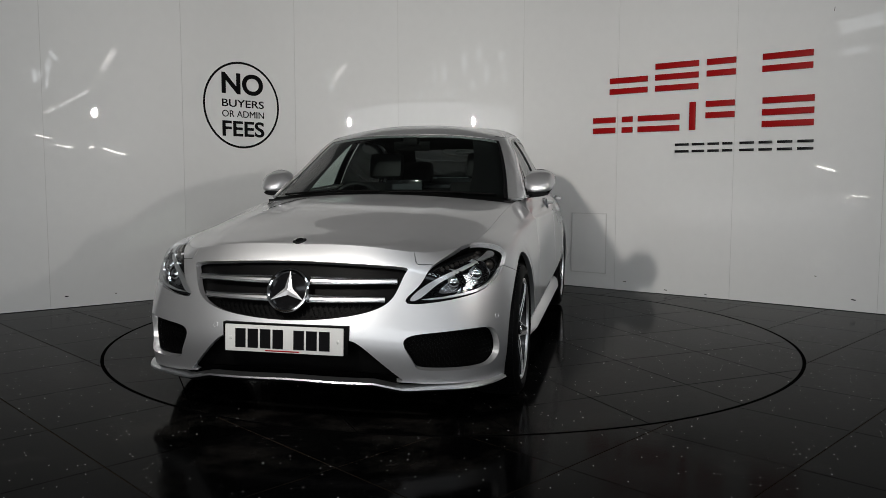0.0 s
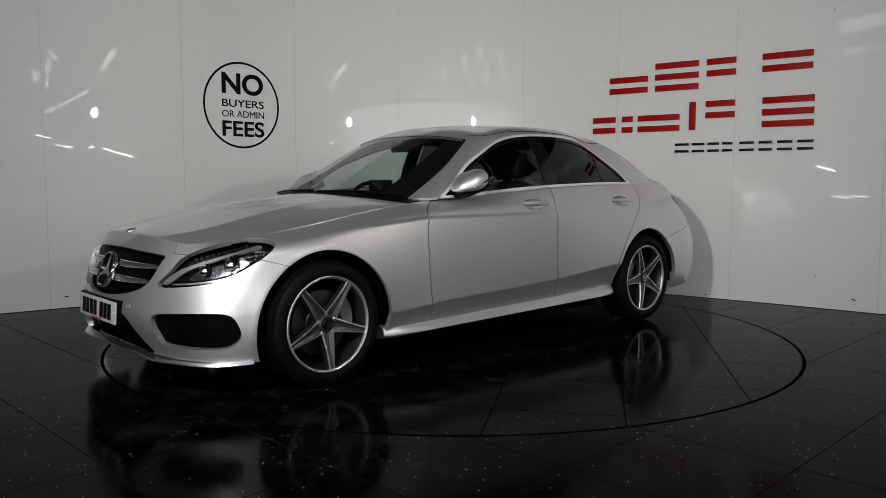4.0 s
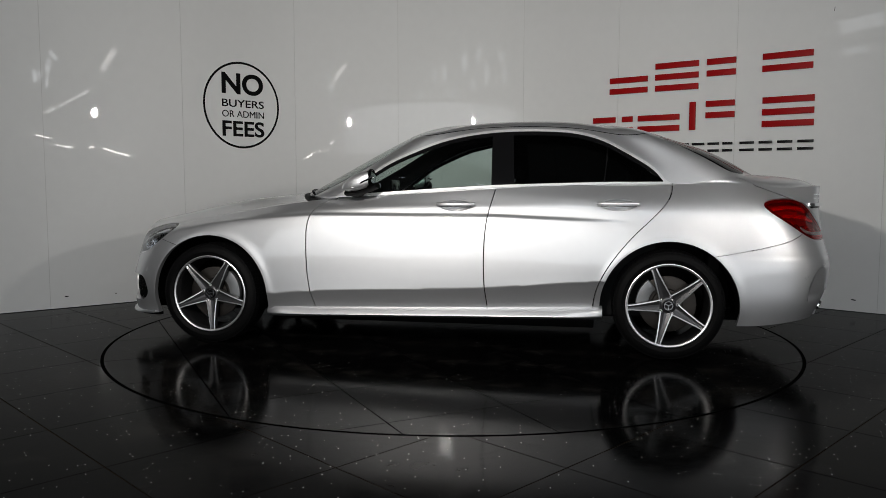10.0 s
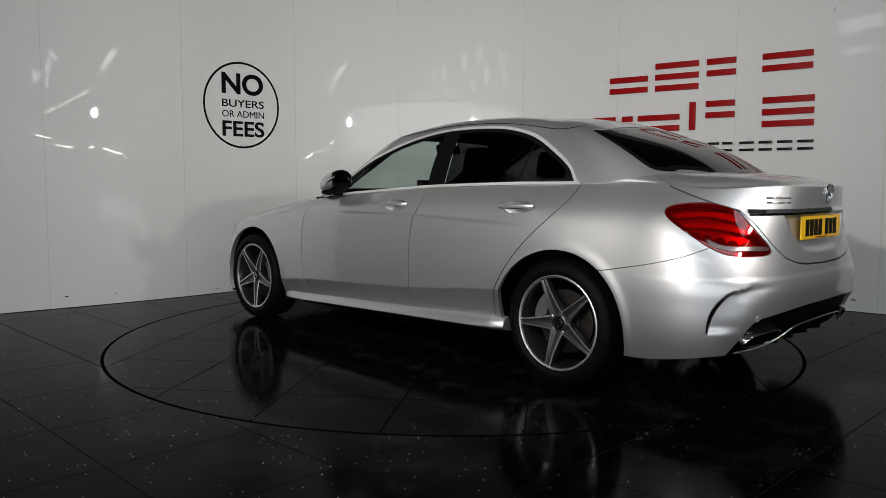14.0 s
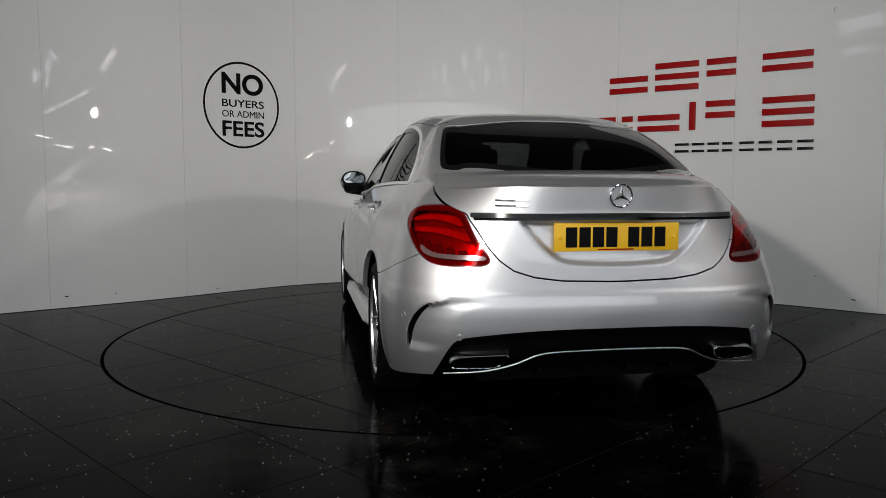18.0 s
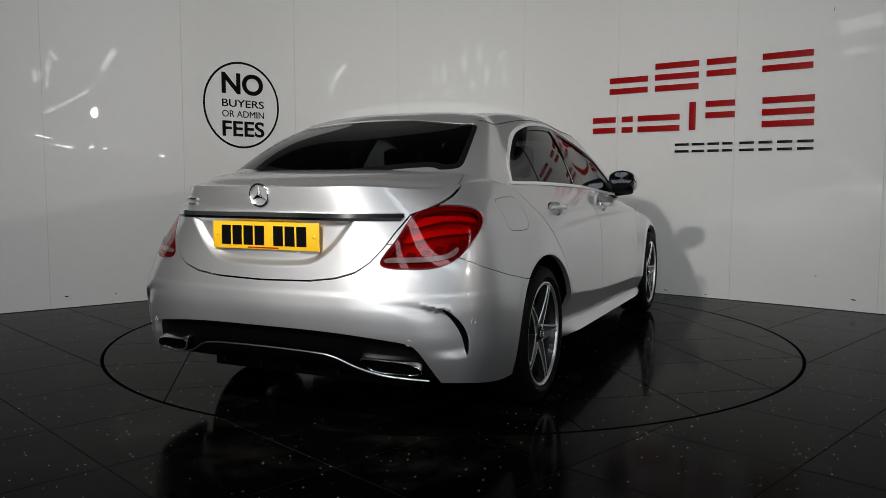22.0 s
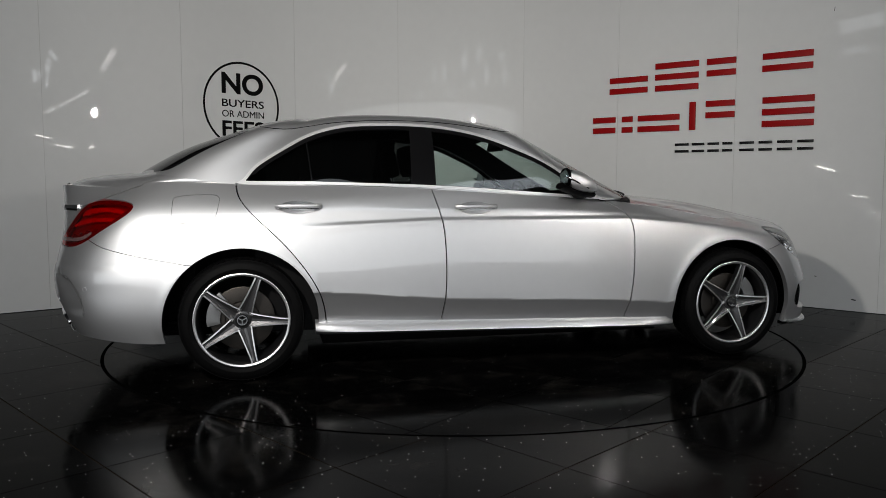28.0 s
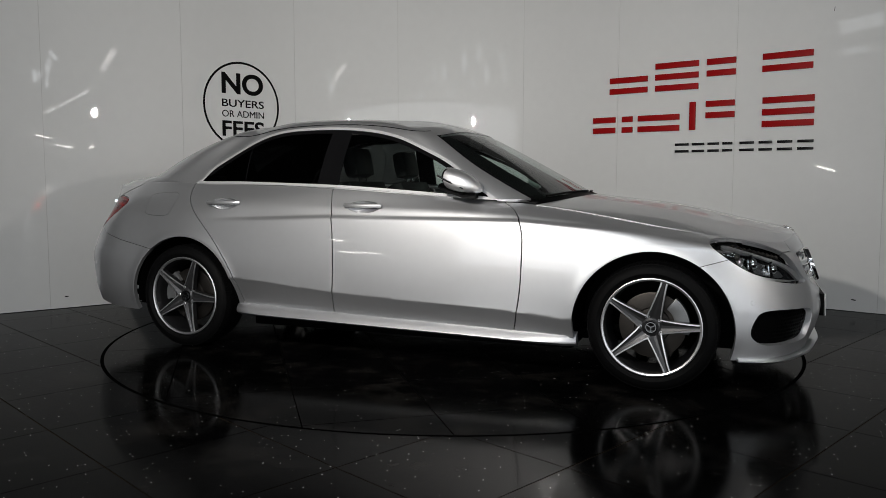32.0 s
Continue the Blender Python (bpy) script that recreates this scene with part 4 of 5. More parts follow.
for a in (270, 30, 150):
    bm = bmesh.new()
    c, s = math.cos(radians(a)), math.sin(radians(a))
    v = [bm.verts.new(q) for q in ((0, .007, 0), (.042 * c, .004, .042 * s), (-.008 * s, .002, .008 * c), (.008 * s, .002, -.008 * c))]
    for f in ((0, 1, 2), (0, 3, 1), (2, 1, 3)):
        bm.faces.new([v[i] for i in f])
    part("badge_arm", bm, CHROME, star, smooth=False)
x = .578
for w in (.026, .030, .030, .030, .022):
    p, n = on_body(MID - x + w / 2, .949, .002)
    m = facing(p, n)
    for z in (-.0125, .0095):
        part("badge_bar", box(-w / 2, w / 2, -.004, 0, z, z + .006), CHROME, boot_lid, m=m)
    x -= w + .006
# tail lamps
lamp_back = lower(4.72, 5.45, 2.4, 5, ds=.010, dv=.05)
in_tail = lambda p: poly_dist(sz(p), TAIL)
STRIPE = smooth_outline([(5.04, .768), (5.10, .736), (5.25, .727), (5.335, .729), (5.31, .744), (5.20, .746), (5.10, .755), (5.05, .778)])
bars = [smooth_outline([(4.90, .893), (5.0, .905), (5.14, .90), (5.20, .872), (5.18, .862), (5.10, .882), (5.0, .886), (4.91, .88)]),
        smooth_outline([(4.95, .852), (5.04, .855), (5.16, .845), (5.24, .815), (5.23, .803), (5.14, .825), (5.04, .836), (4.96, .838)])]
for mir in (False, True):
    tl = lamp_back.trim(lambda p: in_tail(p) - GAPW).mesh("tail_lamp", RED_GLASS, car, "deep red tail lamp with a clear lower strip", .006, mir)
    lamp_back.trim(lambda p: in_tail(p) + .003).offset(-.032).mesh("reflector", RED_LENS, tl, "", 0, mir)
    lamp_back.trim(lambda p: .010 - np.abs(in_tail(p) - .010)).offset(-.004).mesh("lamp_edge", RED_DARK, tl, "", .004, mir)
    lamp_back.trim(lambda p: np.minimum(in_tail(p) - .008, poly_dist(sz(p), STRIPE))).offset(.002).mesh("clear_strip", CLEAR_RIB, tl, "", .012, mir)
    for b in bars:
        lamp_back.trim(lambda p: np.minimum(in_tail(p) - .008, poly_dist(sz(p), b))).offset(-.012).mesh("light_bar", RED_BRIGHT, tl, "", .012, mir)
    for k in range(5):
        s0, z0 = 4.98 + k * .055, .815 - k * .012
        cell = [(s0, z0), (s0 + .035, z0 + .004), (s0 + .06, z0 - .045), (s0 + .025, z0 - .05)]
        lamp_back.trim(lambda p: np.minimum(in_tail(p) - .012, poly_dist(sz(p), cell))).offset(-.02).mesh("reflector_cell", RED_DARK, tl, "", .008, mir)
# diffuser trim and tail pipes
half = [(MID - .70, .27), (MID - .60, .277), (MID - .50, .288), (MID - .40, .318), (MID - .33, .352), (MID - .25, .366), (MID - .12, .370), (MID, .371)]
tr = [on_body(s, z, .0)[0] for s, z in half] + [on_body(2 * MID - s, z, .0)[0] for s, z in half[-2::-1]]
fine = spline(np.arange(len(tr)), np.array(tr))(np.linspace(0, len(tr) - 1, 60))
part("diffuser_strip", sweep(fine, round_section(.006, .0035, 8)), SATIN, car, "satin silver strip over the diffuser")
for k in (-.285, -.095, .095, .285):
    part("diffuser_fin", box(-.04, .09, -.005, .005, -.06, .04), PLASTIC, car, m=pose(-2.245, k, .315, 0, 12), bevel=.003)
part("diffuser_tray", box(-2.14, -1.7, -.60, .60, .262, .285), PLASTIC, car, bevel=.01)
for sg in (1, -1):
    out = smooth_outline([(-.125, -.020), (-.09, .022), (.02, .038), (.11, .040), (.10, .010), (.06, -.020), (-.05, -.030)], 5)
    p, n = on_body(MID - sg * .545, .321, -.012)
    m = facing(p, n)
    bm = bmesh.new()
    loops = []
    for k, y in ((1.0, .03), (1.0, -.010), (.97, -.014), (.93, -.012), (.92, -.002)):
        loops.append([bm.verts.new((sg * -q[0] * k * -1, y, q[1] * k)) for q in out])
    for a, b in zip(loops, loops[1:]):
        for i in range(len(out)):
            bm.faces.new((a[i], a[(i + 1) % len(out)], b[(i + 1) % len(out)], b[i]))
    tp = part("tail_pipe", bm, CHROME, car, "chrome exhaust surround", m=m)
    part("pipe_inside", prism([(sg * q[0] * .925, q[1] * .925) for q in out], .004), GAP, tp, m=pose(0, .0, 0))


# number plates: plain bars stand for the characters
def plate(p, n, base, lean):
    pl = part("number_plate", box(-.26, .26, -.004, .004, -.0555, .0555), base, car, "number plate with black bars", m=facing(p, n) @ pose(0, 0, 0, lean), bevel=.003)
    x = -.213
    for i in range(7):
        if i == 4:
            x += .036
        part("bar", box(x, x + .046, -.0056, -.003, -.0395, .0395), INK, pl)
        x += .0555
    for q in (-.236, .236):
        part("stud", lathe([(.0075, .0), (.0075, -.006), (.005, -.0075), (.0005, -.008)], 14), base, pl, m=pose(q, 0, 0))
    part("small_bar", box(-.08, .07, -.0052, -.003, -.051, -.046), SIGN_RED, pl)
    return pl


plate(Vector((2.243, 0, .389)), (1, 0, 0), WHITE_PLATE, -3)
part("plate_holder", box(2.13, 2.236, -.275, .275, .336, .452), PLASTIC, car, bevel=.004)
plate(Vector((-2.374, 0, .818)), (-1, 0, 0), YELLOW, 0)

# -- bonnet --
n_u, n_r = 81, 91
S_C = .50
r, u = np.linspace(0, 1, n_r), np.linspace(-1, 1, n_u)
s_left = S_C + (2.02 - S_C) * r
left = body.grid(s_left, [5.0])[0]
right = left * (1, -1, 1)
front_edge = body.grid(S_C * u, [5.0])[0]
cowl = np.stack([left[-1, 0] + .19 * (1 - np.abs(u) ** 2.2), left[-1, 1] * u, left[-1, 2] + .055 * (1 - u ** 2)], 1)
R, U = r[:, None, None], ((u + 1) / 2)[None, :, None]
coons = front_edge[None] * (1 - R) + cowl[None] * R + right[:, None] * (1 - U) + left[:, None] * U
coons -= front_edge[0] * (1 - R) * (1 - U) + front_edge[-1] * (1 - R) * U + cowl[0] * R * (1 - U) + cowl[-1] * R * U
crest = spline([.9, 1.0, 1.15, 1.34, 1.524, 1.72, 1.883, 2.0, 2.09, 2.2], np.array([.974, .962, .945, .926, .900, .858, .820, .795, .771, .73])[:, None] + RIDE - .012)
want = crest(coons[:, n_u // 2, 0])[:, 0] - coons[:, n_u // 2, 2]
want *= ease(0, .05, r)
coons[..., 2] += want[:, None] * (1 - np.abs(u) ** 2.4)[None]
rid = .70 - .18 * r[:, None]
coons[..., 2] += .0045 * np.exp(-((np.abs(u)[None] - rid) / .07) ** 2) * ease(0, .12, r)[:, None] * ease(1, .85, r)[:, None]
bonnet = Patch(coons, u, r).trim(lambda p: .997 - np.abs(p[:, 6])).trim(lambda p: p[:, 7] - .002)
bonnet.mesh("bonnet", PAINT, car, flange=.02)
p = Vector(coons[6, n_u // 2])
part("bonnet_badge", lathe([(.030, 0), (.030, .003), (.026, .005), (.0005, .006)], 32, "z"), CHROME, car, "small round chrome badge on the bonnet", m=Matrix.Translation(p) @ pose(0, 0, 0, 0, 22))
part("bonnet_badge_face", lathe([(.016, .0), (.016, .0072), (.0005, .0075)], 32, "z"), GLOSSBLACK, car, m=Matrix.Translation(p) @ pose(0, 0, 0, 0, 22))
# cowl and wipers
cw = [Vector(q) for q in cowl[2:-2]]
bm = bmesh.new()
va = [bm.verts.new(q + Vector((.01, 0, -.012))) for q in cw]
ws = cabin.grid(np.linspace(-.80, .80, len(cw)), [.10])[0]
vb = [bm.verts.new(Vector(q) + Vector((-.01, 0, -.006))) for q in ws]
for i in range(len(cw) - 1):
    bm.faces.new((va[i], va[i + 1], vb[i + 1], vb[i]))
part("cowl", bm, PLASTIC, car)
for a, b in (((.06, .03), (.66, .07)), ((-.62, .03), (.0, .05))):
    pts = [Vector(cabin.grid([a[0] + (b[0] - a[0]) * k], [a[1] + (b[1] - a[1]) * k])[0, 0]) + Vector((.004, 0, .003)) for k in np.linspace(0, 1, 9)]
    part("wiper", sweep(pts, round_section(.006, .006, 8)), PLASTIC, car)

# -- roof, pillars and glass --
DLO = smooth_outline([(.606, .940), (.476, 1.025), (.306, 1.145), (.131, 1.230), (-.046, 1.300), (-.25, 1.345), (-.474, 1.363), (-.70, 1.362), (-.86, 1.350), (-.985, 1.322), (-1.085, 1.283), (-1.182, 1.228), (-1.281, 1.167),
                      (-1.363, 1.103), (-1.418, 1.040), (-1.428, 1.022), (-1.2, 1.020), (-1.03, 1.019), (-.7, 1.010), (-.394, 1.0), (-.1, .983), (.227, .960), (.45, .945), (.57, .936)], 4)
xz = lambda p: p[:, [0, 2]]
on_side = lambda p: np.where(np.abs(p[:, 1]) > .4, poly_dist(xz(p), DLO), -1)
fold_c = lambda p: np.where(p[:, 6] > cabin.end, 2 * cabin.end - p[:, 6], np.abs(p[:, 6]))
KC = cabin.k[9:]
screen = lambda p: np.minimum(KC[2] - .012 - fold_c(p), np.interp(fold_c(p), [0, .4, .78], [2.04, 2.04, 2.03]) - p[:, 7])
REAR_GLASS = smooth_outline([(KC[7] - .01, 1.95), (KC[7] + .05, 1.985), (KC[8], 2.0), (KC[9] + .2, 2.0), (KC[9] + .2, .06), (KC[8], .06), (KC[7] + .1, .075), (KC[7] + .02, .14), (KC[7] - .012, .40), (KC[7] - .018, 1.0), (KC[7] - .018, 1.6)])
rear_win = lambda p: poly_dist(np.stack([fold_c(p), p[:, 7]], 1) * (1, .2), REAR_GLASS * (1, .2))
shell = upper(-.02, 2 * cabin.end + .02, ds=.014, dv=.05)
wrap = shell.trim(lambda p: -screen(p)).trim(lambda p: -rear_win(p)).trim(lambda p: -on_side(p)).trim(lambda p: p[:, 7] - .01)
wrap.mesh("roof", PAINT, car, flange=.02)
front_glass = upper(-.85, .85, 0, 2.2, ds=.018, dv=.06)
front_glass.trim(lambda p: screen(p) - .002).trim(lambda p: screen(p) - .03).offset(-.004).mesh("windscreen", GLASS, car, "clear windscreen", flange=0)
front_glass.trim(lambda p: screen(p) - .002).trim(lambda p: .034 - screen(p)).offset(-.003).mesh("windscreen_edge", GLOSSBLACK, car, "", flange=0)
back_glass = upper(3.2, 2 * cabin.end - 3.2, 0, 2.1, ds=.018, dv=.06)
back_glass.trim(lambda p: rear_win(p) - .002).trim(lambda p: rear_win(p) - .03).offset(-.004).mesh("rear_window", PRIVACY, car, "dark tinted rear window", flange=0)
back_glass.trim(lambda p: rear_win(p) - .002).trim(lambda p: .034 - rear_win(p)).offset(-.003).mesh("rear_window_edge", GLOSSBLACK, car, "", flange=0)
side = upper(.5, 3.4, 0, 2.5, ds=.012, dv=.04)
dlo = lambda p: poly_dist(xz(p), DLO)
both("window_trim", side.trim(lambda p: dlo(p) - .001).trim(lambda p: .016 - dlo(p)).offset(.003), SURROUND, "bright window surround", .008)
both("window_frame", side.trim(lambda p: dlo(p) - .013).trim(lambda p: np.where(p[:, 2] > 1.035 - .03 * p[:, 0], .036, .019) - dlo(p)), GLOSSBLACK, "black window frame", .006)
pane = side.trim(lambda p: dlo(p) - .017)
pill = lambda p: np.minimum(p[:, 0] + .515 - .06 * (p[:, 2] - 1.0), -.375 + .03 * (p[:, 2] - 1) - p[:, 0])
tri = lambda p: p[:, 0] - .43
quart = lambda p: -1.045 - .10 * (p[:, 2] - 1.02) - p[:, 0]
both("door_pillar", pane.trim(pill).offset(.001), GLOSSBLACK, "gloss black pillar", .004)
both("front_side_window", pane.trim(lambda p: -pill(p)).trim(lambda p: p[:, 0] + .44).trim(lambda p: -tri(p)).offset(-.006), GLASS, "clear side window", 0)
both("mirror_triangle", pane.trim(tri).offset(-.003), PLASTIC, "", .003)
back = pane.trim(lambda p: -pill(p)).trim(lambda p: -.44 - p[:, 0])
both("rear_side_window", back.trim(lambda p: -quart(p) - .003).offset(-.006), PRIVACY, "dark tinted side window", 0)
both("quarter_window", back.trim(lambda p: quart(p) - .004).offset(-.006), PRIVACY, "dark tinted quarter window", 0)
both("quarter_divider", back.trim(lambda p: quart(p) + .003).trim(lambda p: .004 - quart(p)).offset(-.003), GLOSSBLACK, "", .003)
# black mouldings along the roof's joints
for k in (1, -1):
    ditch = [Vector(q) * 1.0 for q in cabin.grid(np.linspace(KC[2] - .03, KC[7] - .005, 50), [2.32])[0]]
    part("roof_moulding", sweep([(q.x, k * q.y, q.z - .0012) for q in ditch], round_section(.0055, .0028, 8)), GLOSSBLACK, car)
# -- sills --
for mir in (False, True):
    k = -1 if mir else 1
    bm = bmesh.new()
    rings = []
    for x in np.linspace(1.045, -1.045, 40):
        lift = np.interp(x, [-1.045, 1.045], [.040, 0])
        fin = ease(1.0, .75, x) * ease(-1.0, -.8, x)
        tuck = .03 * ease(.985, 1.045, abs(x))
        sec = [(.83, .262 + lift), (.858, .250 + lift), (.872, .234 + lift), (.878 + .010 * fin, .214 + lift), (.876 + .016 * fin, .205 + lift), (.860, .192 + lift), (.80, .178 + lift)]
        rings.append([bm.verts.new((x, k * (y - tuck), z)) for y, z in sec])
    for a, b in zip(rings, rings[1:]):
        for i in range(6):
            bm.faces.new((a[i], a[i + 1], b[i + 1], b[i]))
    bm.faces.new(rings[0])
    bm.faces.new(rings[-1])
    part("sill", bm, PAINT, car, "silver side skirt")

# -- door handles --
for doors, x0, x1, z in ((doors_f, -.055, -.285, .901), (doors_r, -1.008, -1.243, .909)):
    for door, k in zip(doors, (1, -1)):
        y = .846 if doors is doors_f else .834
        pts = [(x0 + (x1 - x0) * q, k * (y + .014 + .026 * math.sin(math.pi * min(1, max(0, q))) ** .45), z) for q in np.linspace(0, 1, 15)]
        grip = part("handle", sweep(pts, round_section(.008, .0125, 12)), PAINT, door, "silver handle")
        part("handle_edge", sweep([(a, b + k * .006, c - .0125) for a, b, c in pts[1:-1]], round_section(.004, .0022, 8)), CHROME, grip)
        part("handle_cup", lathe([(1.02, .002), (.97, -.004), (.85, -.014), (.6, -.026), (.3, -.032), (.0005, -.033)], 40), PAINT, door, "recessed handle cup", m=pose((x0 + x1) / 2, k * y, z - .008, 0, 0, 0 if k > 0 else 180) @ Matrix.Diagonal((.098, 1, .034, 1)))


# -- mirrors --
for k in (1, -1):
    bm = bmesh.new()
    bmesh.ops.create_uvsphere(bm, u_segments=28, v_segments=18, radius=1)
    for v in bm.verts:
        x, y, z = v.co
        f = 1 if x > 0 else .45
        sq = lambda q, e: math.copysign(abs(q) ** e, q)
        v.co = (.40 + sq(x, .8) * (.135 if x > 0 else .10) * 1.0, k * (.858 + sq(y, .75) * .092 * (1 - .12 * max(0, x))), 1.033 + sq(z, .72) * (.068 if z > 0 else .052) * (1 - .40 * max(0, x) ** 1.6) - .040 * x)
    bmesh.ops.delete(bm, geom=[v for v in bm.verts if v.co.x < .345], context="VERTS")
    mirror = part("mirror_housing", bm, PAINT, car, "silver door mirror with an indicator strip")
    part("mirror_base", sweep([(.46, k * .80, .955), (.44, k * .86, .963), (.42, k * .90, .982)], round_section(.045, .016, 10)), PLASTIC, mirror)
    part("mirror_lower", sweep([(.50, k * 0.843, 0.966), (.44, k * 0.853, 0.968), (.37, k * 0.863, 0.991), (.315, k * 0.863, 1.014)], round_section(.068, .020, 10)), PLASTIC, mirror)
    part("indicator", sweep([(.505, k * 0.908, 0.986), (.45, k * 0.938, 1.004), (.37, k * 0.949, 1.041), (.315, k * 0.943, 1.068)], round_section(.005, .006, 8)), CHROME, mirror)
    part("mirror_glass", lathe([(1, 0), (1, .004), (.0005, .005)], 28, "x"), MIRROR, mirror, m=pose(.343, k * .858, 1.060, 0, 180, k * 3) @ Matrix.Diagonal((1, .074, .046, 1)))
    part("mirror_bezel", lathe([(1.04, -.006), (1.0, .001), (.0005, .002)], 28, "x"), PLASTIC, mirror, m=pose(.347, k * .858, 1.060, 0, 180) @ Matrix.Diagonal((1, .079, .053, 1)))

# -- wheels --
def wheel(name, x, y, turn_deg, right):
    root = new(name)
    root.parent = car
    root.matrix_local = pose(x, y, HUB_Z, 0, 0, 180 if right else 0)
    R = HUB_Z
    part("tyre", lathe([(.243, .085), (.250, .108), (.268, .117), (.292, .113), (.309, .100), (R - .010, .092), (R - .005, .05), (R - .005, 0), (R - .005, -.05), (R - .010, -.092), (.305, -.104), (.285, -.113), (.255, -.108), (.243, -.09)], 72), RUBBER, root)
    bm = bmesh.new()
    for y0, y1, skew, shift in ((-.098, -.060, .03, 0), (-.053, -.024, -.02, .5), (-.017, .017, 0, 0), (.024, .053, .02, .5), (.060, .098, -.03, 0)):
        for i in range(66):
            a0 = (i + shift) * 2 * math.pi / 66
            vs = []
            for a, y, r in ((a0, y0, R), (a0 + .078, y0, R), (a0 + .078 + skew, y1, R), (a0 + skew, y1, R)):
                edge = .008 if abs(y) > .09 else 0
                vs.append((bm.verts.new(((r - edge) * math.cos(a), y, (r - edge) * math.sin(a))), bm.verts.new(((r - .006 - edge) * math.cos(a), y, (r - .006 - edge) * math.sin(a)))))
            bm.faces.new([v[0] for v in vs])
            for k in range(4):
                bm.faces.new((vs[k][1], vs[(k + 1) % 4][1], vs[(k + 1) % 4][0], vs[k][0]))
    tagged(part("tread", bm, RUBBER, root, smooth=False), kind="stuff")
    part("rim", lathe([(.246, .097), (.2465, .104), (.242, .107), (.236, .103), (.233, .090), (.226, .078), (.222, .05), (.218, -.08), (.24, -.1), (.243, -.09)], 72), DARKALLOY, root, "dark grey rim barrel")
    part("rim_lip", lathe([(.2445, .1045), (.2450, .1075), (.240, .1095), (.232, .1065), (.2295, .097)], 72), ALLOY, root)
    part("hub", lathe([(.058, .02), (.050, .070), (.044, .084), (.036, .088), (.033, .084), (.0005, .084)], 40), SPOKE_GREY, root)
    part("hub_cap", lathe([(.031, .084), (.031, .094), (.028, .0965), (.024, .095), (.0005, .0955)], 32), GLOSSBLACK, root)
    part("cap_ring", lathe([(.0265, .0955), (.026, .0985), (.0225, .0985), (.022, .0955)], 32), CHROME, root)
    for a in (90, 210, 330):
        part("cap_arm", box(0, .023, -.0016, .0016, -.0022, .0022), CHROME, root, m=pose(0, .0972, 0, 0, a))
    part("brake_disc", lathe([(.165, .0), (.165, .024), (.158, .026), (.09, .026), (.085, .034), (.06, .036), (.0005, .036)], 56), STEEL, root)
    outer = [(r * math.cos(radians(a)), r * math.sin(radians(a))) for r, aa in ((.182, range(-32, 33, 8)), (.112, range(32, -33, -8))) for a in aa]
    cal = prism(outer, .045)
    part("caliper", cal, CALIPER, root, m=pose(0, .052, 0) @ Matrix.Rotation(radians(200 if x > 0 else -20), 4, "Y"), bevel=.006)
    # star spokes: two milled ribs that close towards the rim, with a grey groove between them
    for i in range(5):
        a = radians(turn_deg + 72 * i)
        d = Vector((-math.cos(a), 0, math.sin(a)))
        w = Vector((-math.sin(a), 0, -math.cos(a)))
        ribs, groove, under = [bmesh.new(), bmesh.new()], bmesh.new(), bmesh.new()
        rows = [[], [], [], []]
        for q in np.linspace(0, 1, 10):
            rr = .042 + (.238 - .042) * q
            hw = .040 - .0245 * q ** .75 + .003 * max(0, q - .85) / .15
            st = .0075 + .001 * q
            yc = .086 + .019 * math.sin(math.pi * q * .5)
            pc = d * rr
            put = lambda b, prof: [b.verts.new(pc + w * u + Vector((0, yc + h, 0))) for u, h in prof]
            for k, sg in enumerate((1, -1)):
                rows[k].append(put(ribs[k], [(sg * hw, -.004), (sg * (hw - .0015), 0), (sg * (hw - st), .0005), (sg * (hw - st - .001), -.005)]))
            g = max(.0015, hw - st)
            rows[2].append(put(groove, [(-g, -.001), (-g * .25, -.010 * (1 - .6 * q)), (g * .25, -.010 * (1 - .6 * q)), (g, -.001)]))
            rows[3].append(put(under, [(-hw, -.003), (-hw * 1.02, -.035), (hw * 1.02, -.035), (hw, -.003)]))
        for b, rw in zip((*ribs, groove, under), rows):
            for A, B in zip(rw, rw[1:]):
                for j in range(3):
                    b.faces.new((A[j], A[j + 1], B[j + 1], B[j]))
        part("spoke", under, DARKALLOY, root, smooth=False)
        part("spoke_groove", groove, SPOKE_GREY, root, smooth=False)
        for b in ribs:
            part("spoke_rib", b, ALLOY, root, smooth=False)
        b = radians(turn_deg + 72 * i + 36)
        part("wheel_bolt", lathe([(.0115, .06), (.0115, .083), (.008, .086), (.007, .080), (.0005, .080)], 12), ALLOY, root, m=pose(-.054 * math.cos(b), 0, .054 * math.sin(b)))
    return root


wheel("wheel", 1.42, .778, 58, False)
wheel("wheel", -1.42, .766, 40, False)
wheel("wheel", 1.42, -.778, 75, True)
wheel("wheel", -1.42, -.766, 69, True)
# wheel wells and floor pan
for cx in (1.42, -1.42):
    for k in (1, -1):
        bm = bmesh.new()
        rings = []
        for y in (.834, .78, .52):
            rings.append([bm.verts.new((cx + .39 * math.cos(a) / .985, k * y, HUB_Z - .012 + .39 * math.sin(a))) for a in np.linspace(-.12, math.pi + .12, 33)])
        for a, b in zip(rings, rings[1:]):
            for i in range(32):
                bm.faces.new((a[i], a[i + 1], b[i + 1], b[i]))
        bm.faces.new(rings[-1])
        part("wheel_well", bm, PLASTIC, car)
part("floor_pan", box(-1.0, 1.0, -.72, .72, .15, .25), PLASTIC, car, bevel=.01)
part("front_tray", box(1.0, 2.06, -.5, .5, .17, .22), PLASTIC, car)
part("rear_tray", box(-2.1, -1.0, -.5, .5, .19, .25), PLASTIC, car)
part("bulkhead", box(.80, .86, -.72, .72, .24, .90), PLASTIC, car)
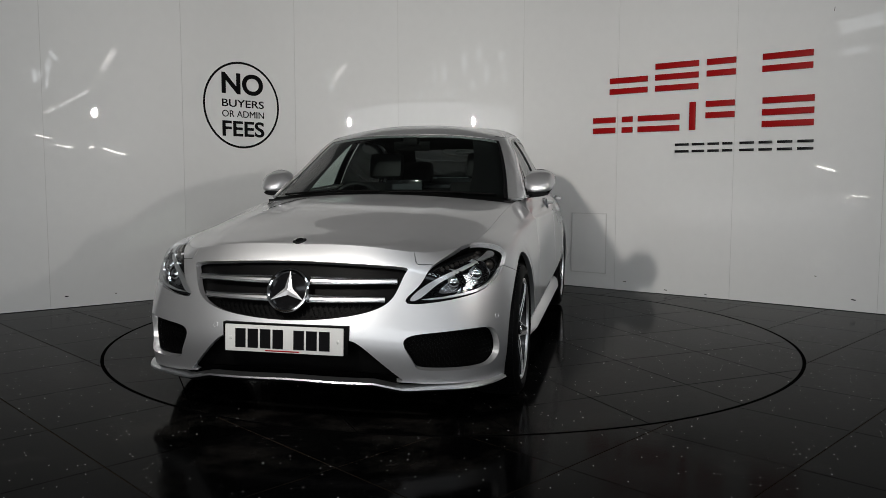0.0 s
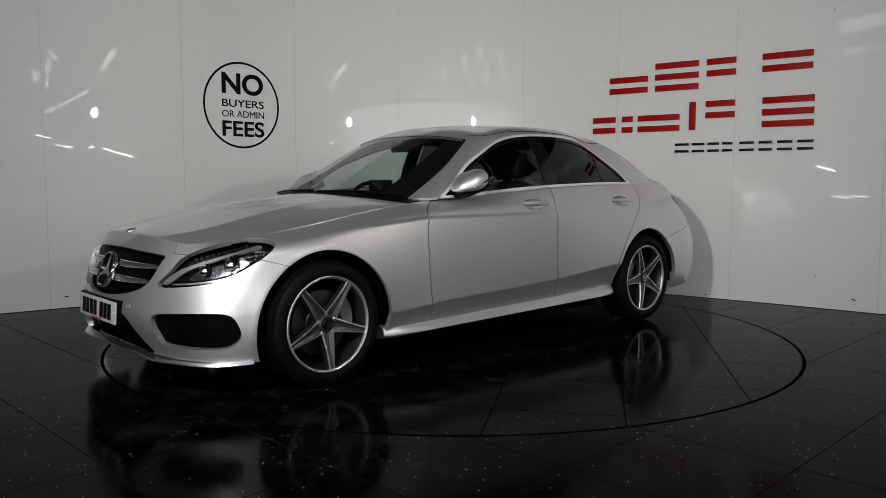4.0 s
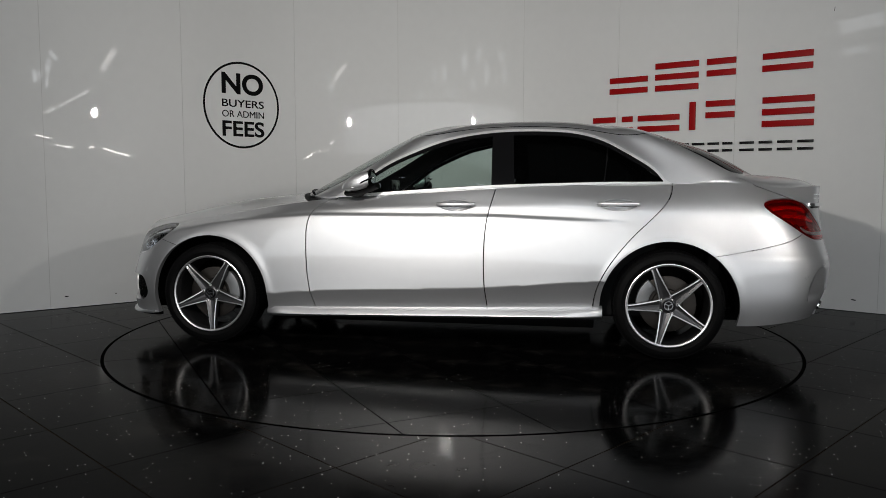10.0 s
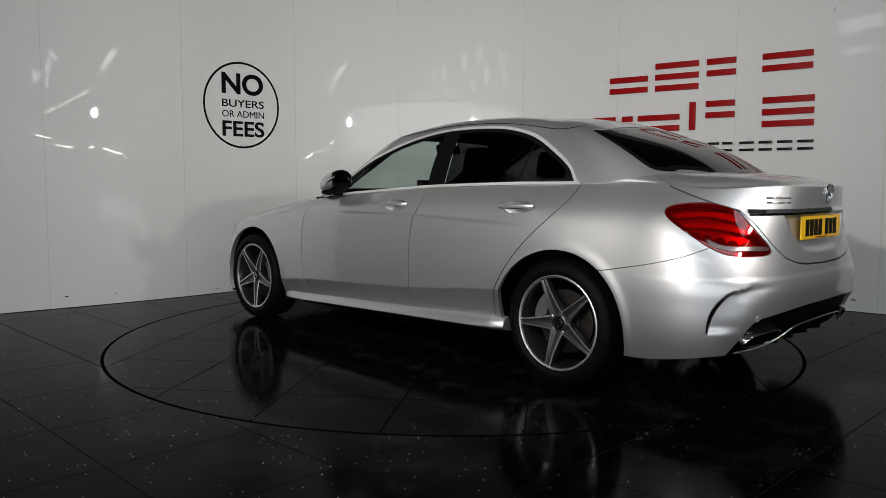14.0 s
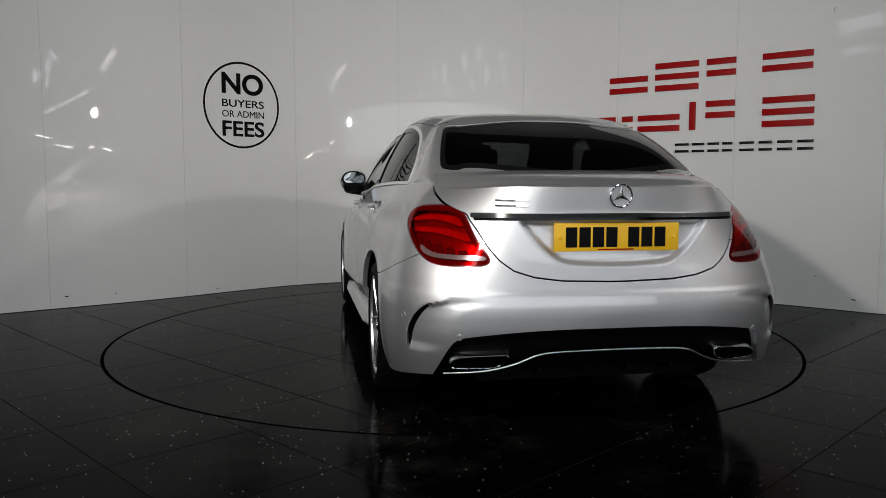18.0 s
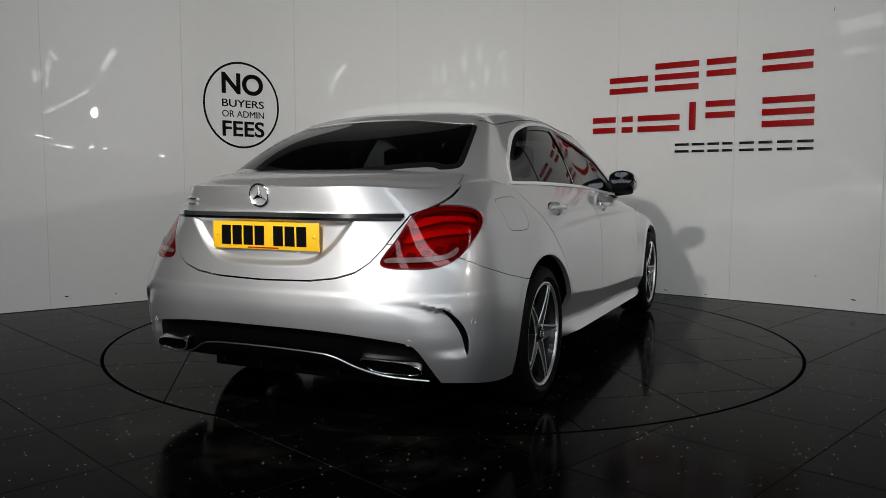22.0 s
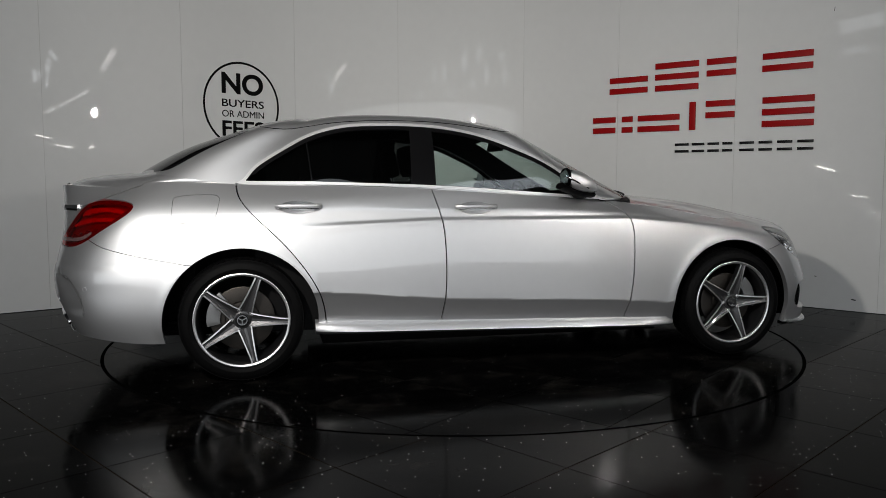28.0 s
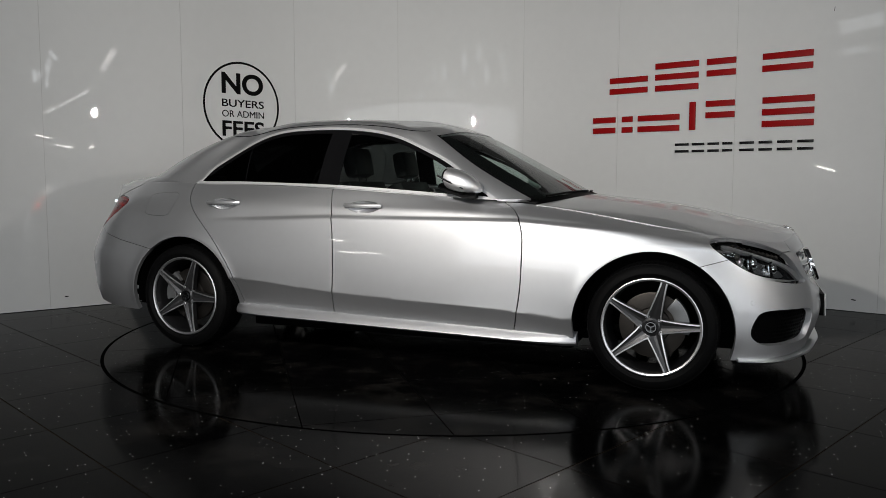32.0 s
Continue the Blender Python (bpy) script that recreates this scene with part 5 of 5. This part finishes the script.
part("bulkhead", box(-1.72, -1.66, -.70, .70, .24, .98), PLASTIC, car)
for y in (.72, -.72):
    part("door_lining", box(-1.35, .80, y - .02, y + .02, .24, .93), TRIM_GREY, car)

# -- inside --
lining = shell.trim(lambda p: p[:, 7] - 2.1).offset(-.03)
lining.mesh("headliner", HEADLINER, car, flange=0)
both("pillar_lining", upper(.5, 3.5, 0, 2.4, ds=.03, dv=.1).trim(lambda p: -dlo(p) - .004).offset(-.03), TRIM_GREY, "", 0)


def seat(x, y, wide, back_h, lean):
    st = new("seat")
    st.parent = car
    st.matrix_local = pose(x, y, .30)
    part("cushion", box(-.26, .26, -wide / 2, wide / 2, 0, .20), LEATHER, st, bevel=.05)
    part("backrest", box(-.07, .07, -wide / 2 + .01, wide / 2 - .01, 0, back_h), LEATHER, st, m=pose(-.27, 0, .14, 0, -lean), bevel=.05)
    for q in ((0,) if wide < .7 else (-.36, .36)):
        part("headrest", box(-.05, .05, -.13, .13, 0, .19), LEATHER, st, m=pose(-.285 - .27 * back_h, q, .14 + back_h * .97 + .02, 0, -lean + 6), bevel=.045)
        for e in (-.05, .05):
            part("headrest_post", lathe([(.007, -.08), (.007, .03)], 10, "z"), CHROME, st, m=pose(-.28 - .27 * back_h, q + e, .14 + back_h * .97 + .01, 0, -lean))
    return st


seat(.02, .37, .52, .62, 18)
seat(.02, -.37, .52, .62, 18)
seat(-.88, 0, 1.30, .58, 22)
part("parcel_shelf", box(-1.85, -1.25, -.62, .62, .93, .96), TRIM_GREY, car, bevel=.01)
dash = part("dashboard", box(.42, .84, -.70, .70, .62, .93), LEATHER, car, "black dashboard", bevel=.05)
part("screen", box(.40, .415, -.12, .12, .92, 1.05), GLOSSBLACK, dash, m=pose(0, 0, 0), bevel=.006)
sw = new("steering_wheel")
sw.parent = car
sw.matrix_local = pose(.30, -.37, .86, 0, 68)
ring = [(.18 * math.cos(a), .18 * math.sin(a), 0) for a in np.linspace(0, 2 * math.pi, 40, endpoint=False)]
part("wheel_ring", sweep(ring, round_section(.016, .014, 8), True), LEATHER, sw)
part("wheel_boss", lathe([(.065, -.02), (.06, .015), (.0005, .02)], 24, "z"), TRIM_GREY, sw)
part("wheel_spoke", box(-.015, .015, -.17, .17, -.008, .008), TRIM_GREY, sw)
rm = part("rear_view_mirror", box(-.012, .02, -.12, .12, -.032, .032), PLASTIC, car, m=pose(.20, 0, 1.27, 0, 12, 4), bevel=.012)
part("sensor_box", box(.18, .26, -.05, .05, 1.275, 1.325), PLASTIC, car, bevel=.012)

# ---- tiles, last ----
lay_tiles(floor_ob, 45.6, .23, -2.10, lambda p: np.hypot(p[:, 0], p[:, 1]) - RING, lambda x, y: -4.2 < x < 4.2 and -4.7 < y < 3.1, 5.5, 1)
lay_tiles(turntable, 36.5, .0, -.665, lambda p: RING - .020 - np.hypot(p[:, 0], p[:, 1]), lambda x, y: math.hypot(x, y) < RING + .45, 2.6, -1)


def motions():
    times = [float(t) for t in range(33)]
    walk(car, [(t, car_pose(t)) for t in times])
    walk(turntable, [(t, pose(0, 0, 0, 0, 0, turn(t))) for t in times])


motions()
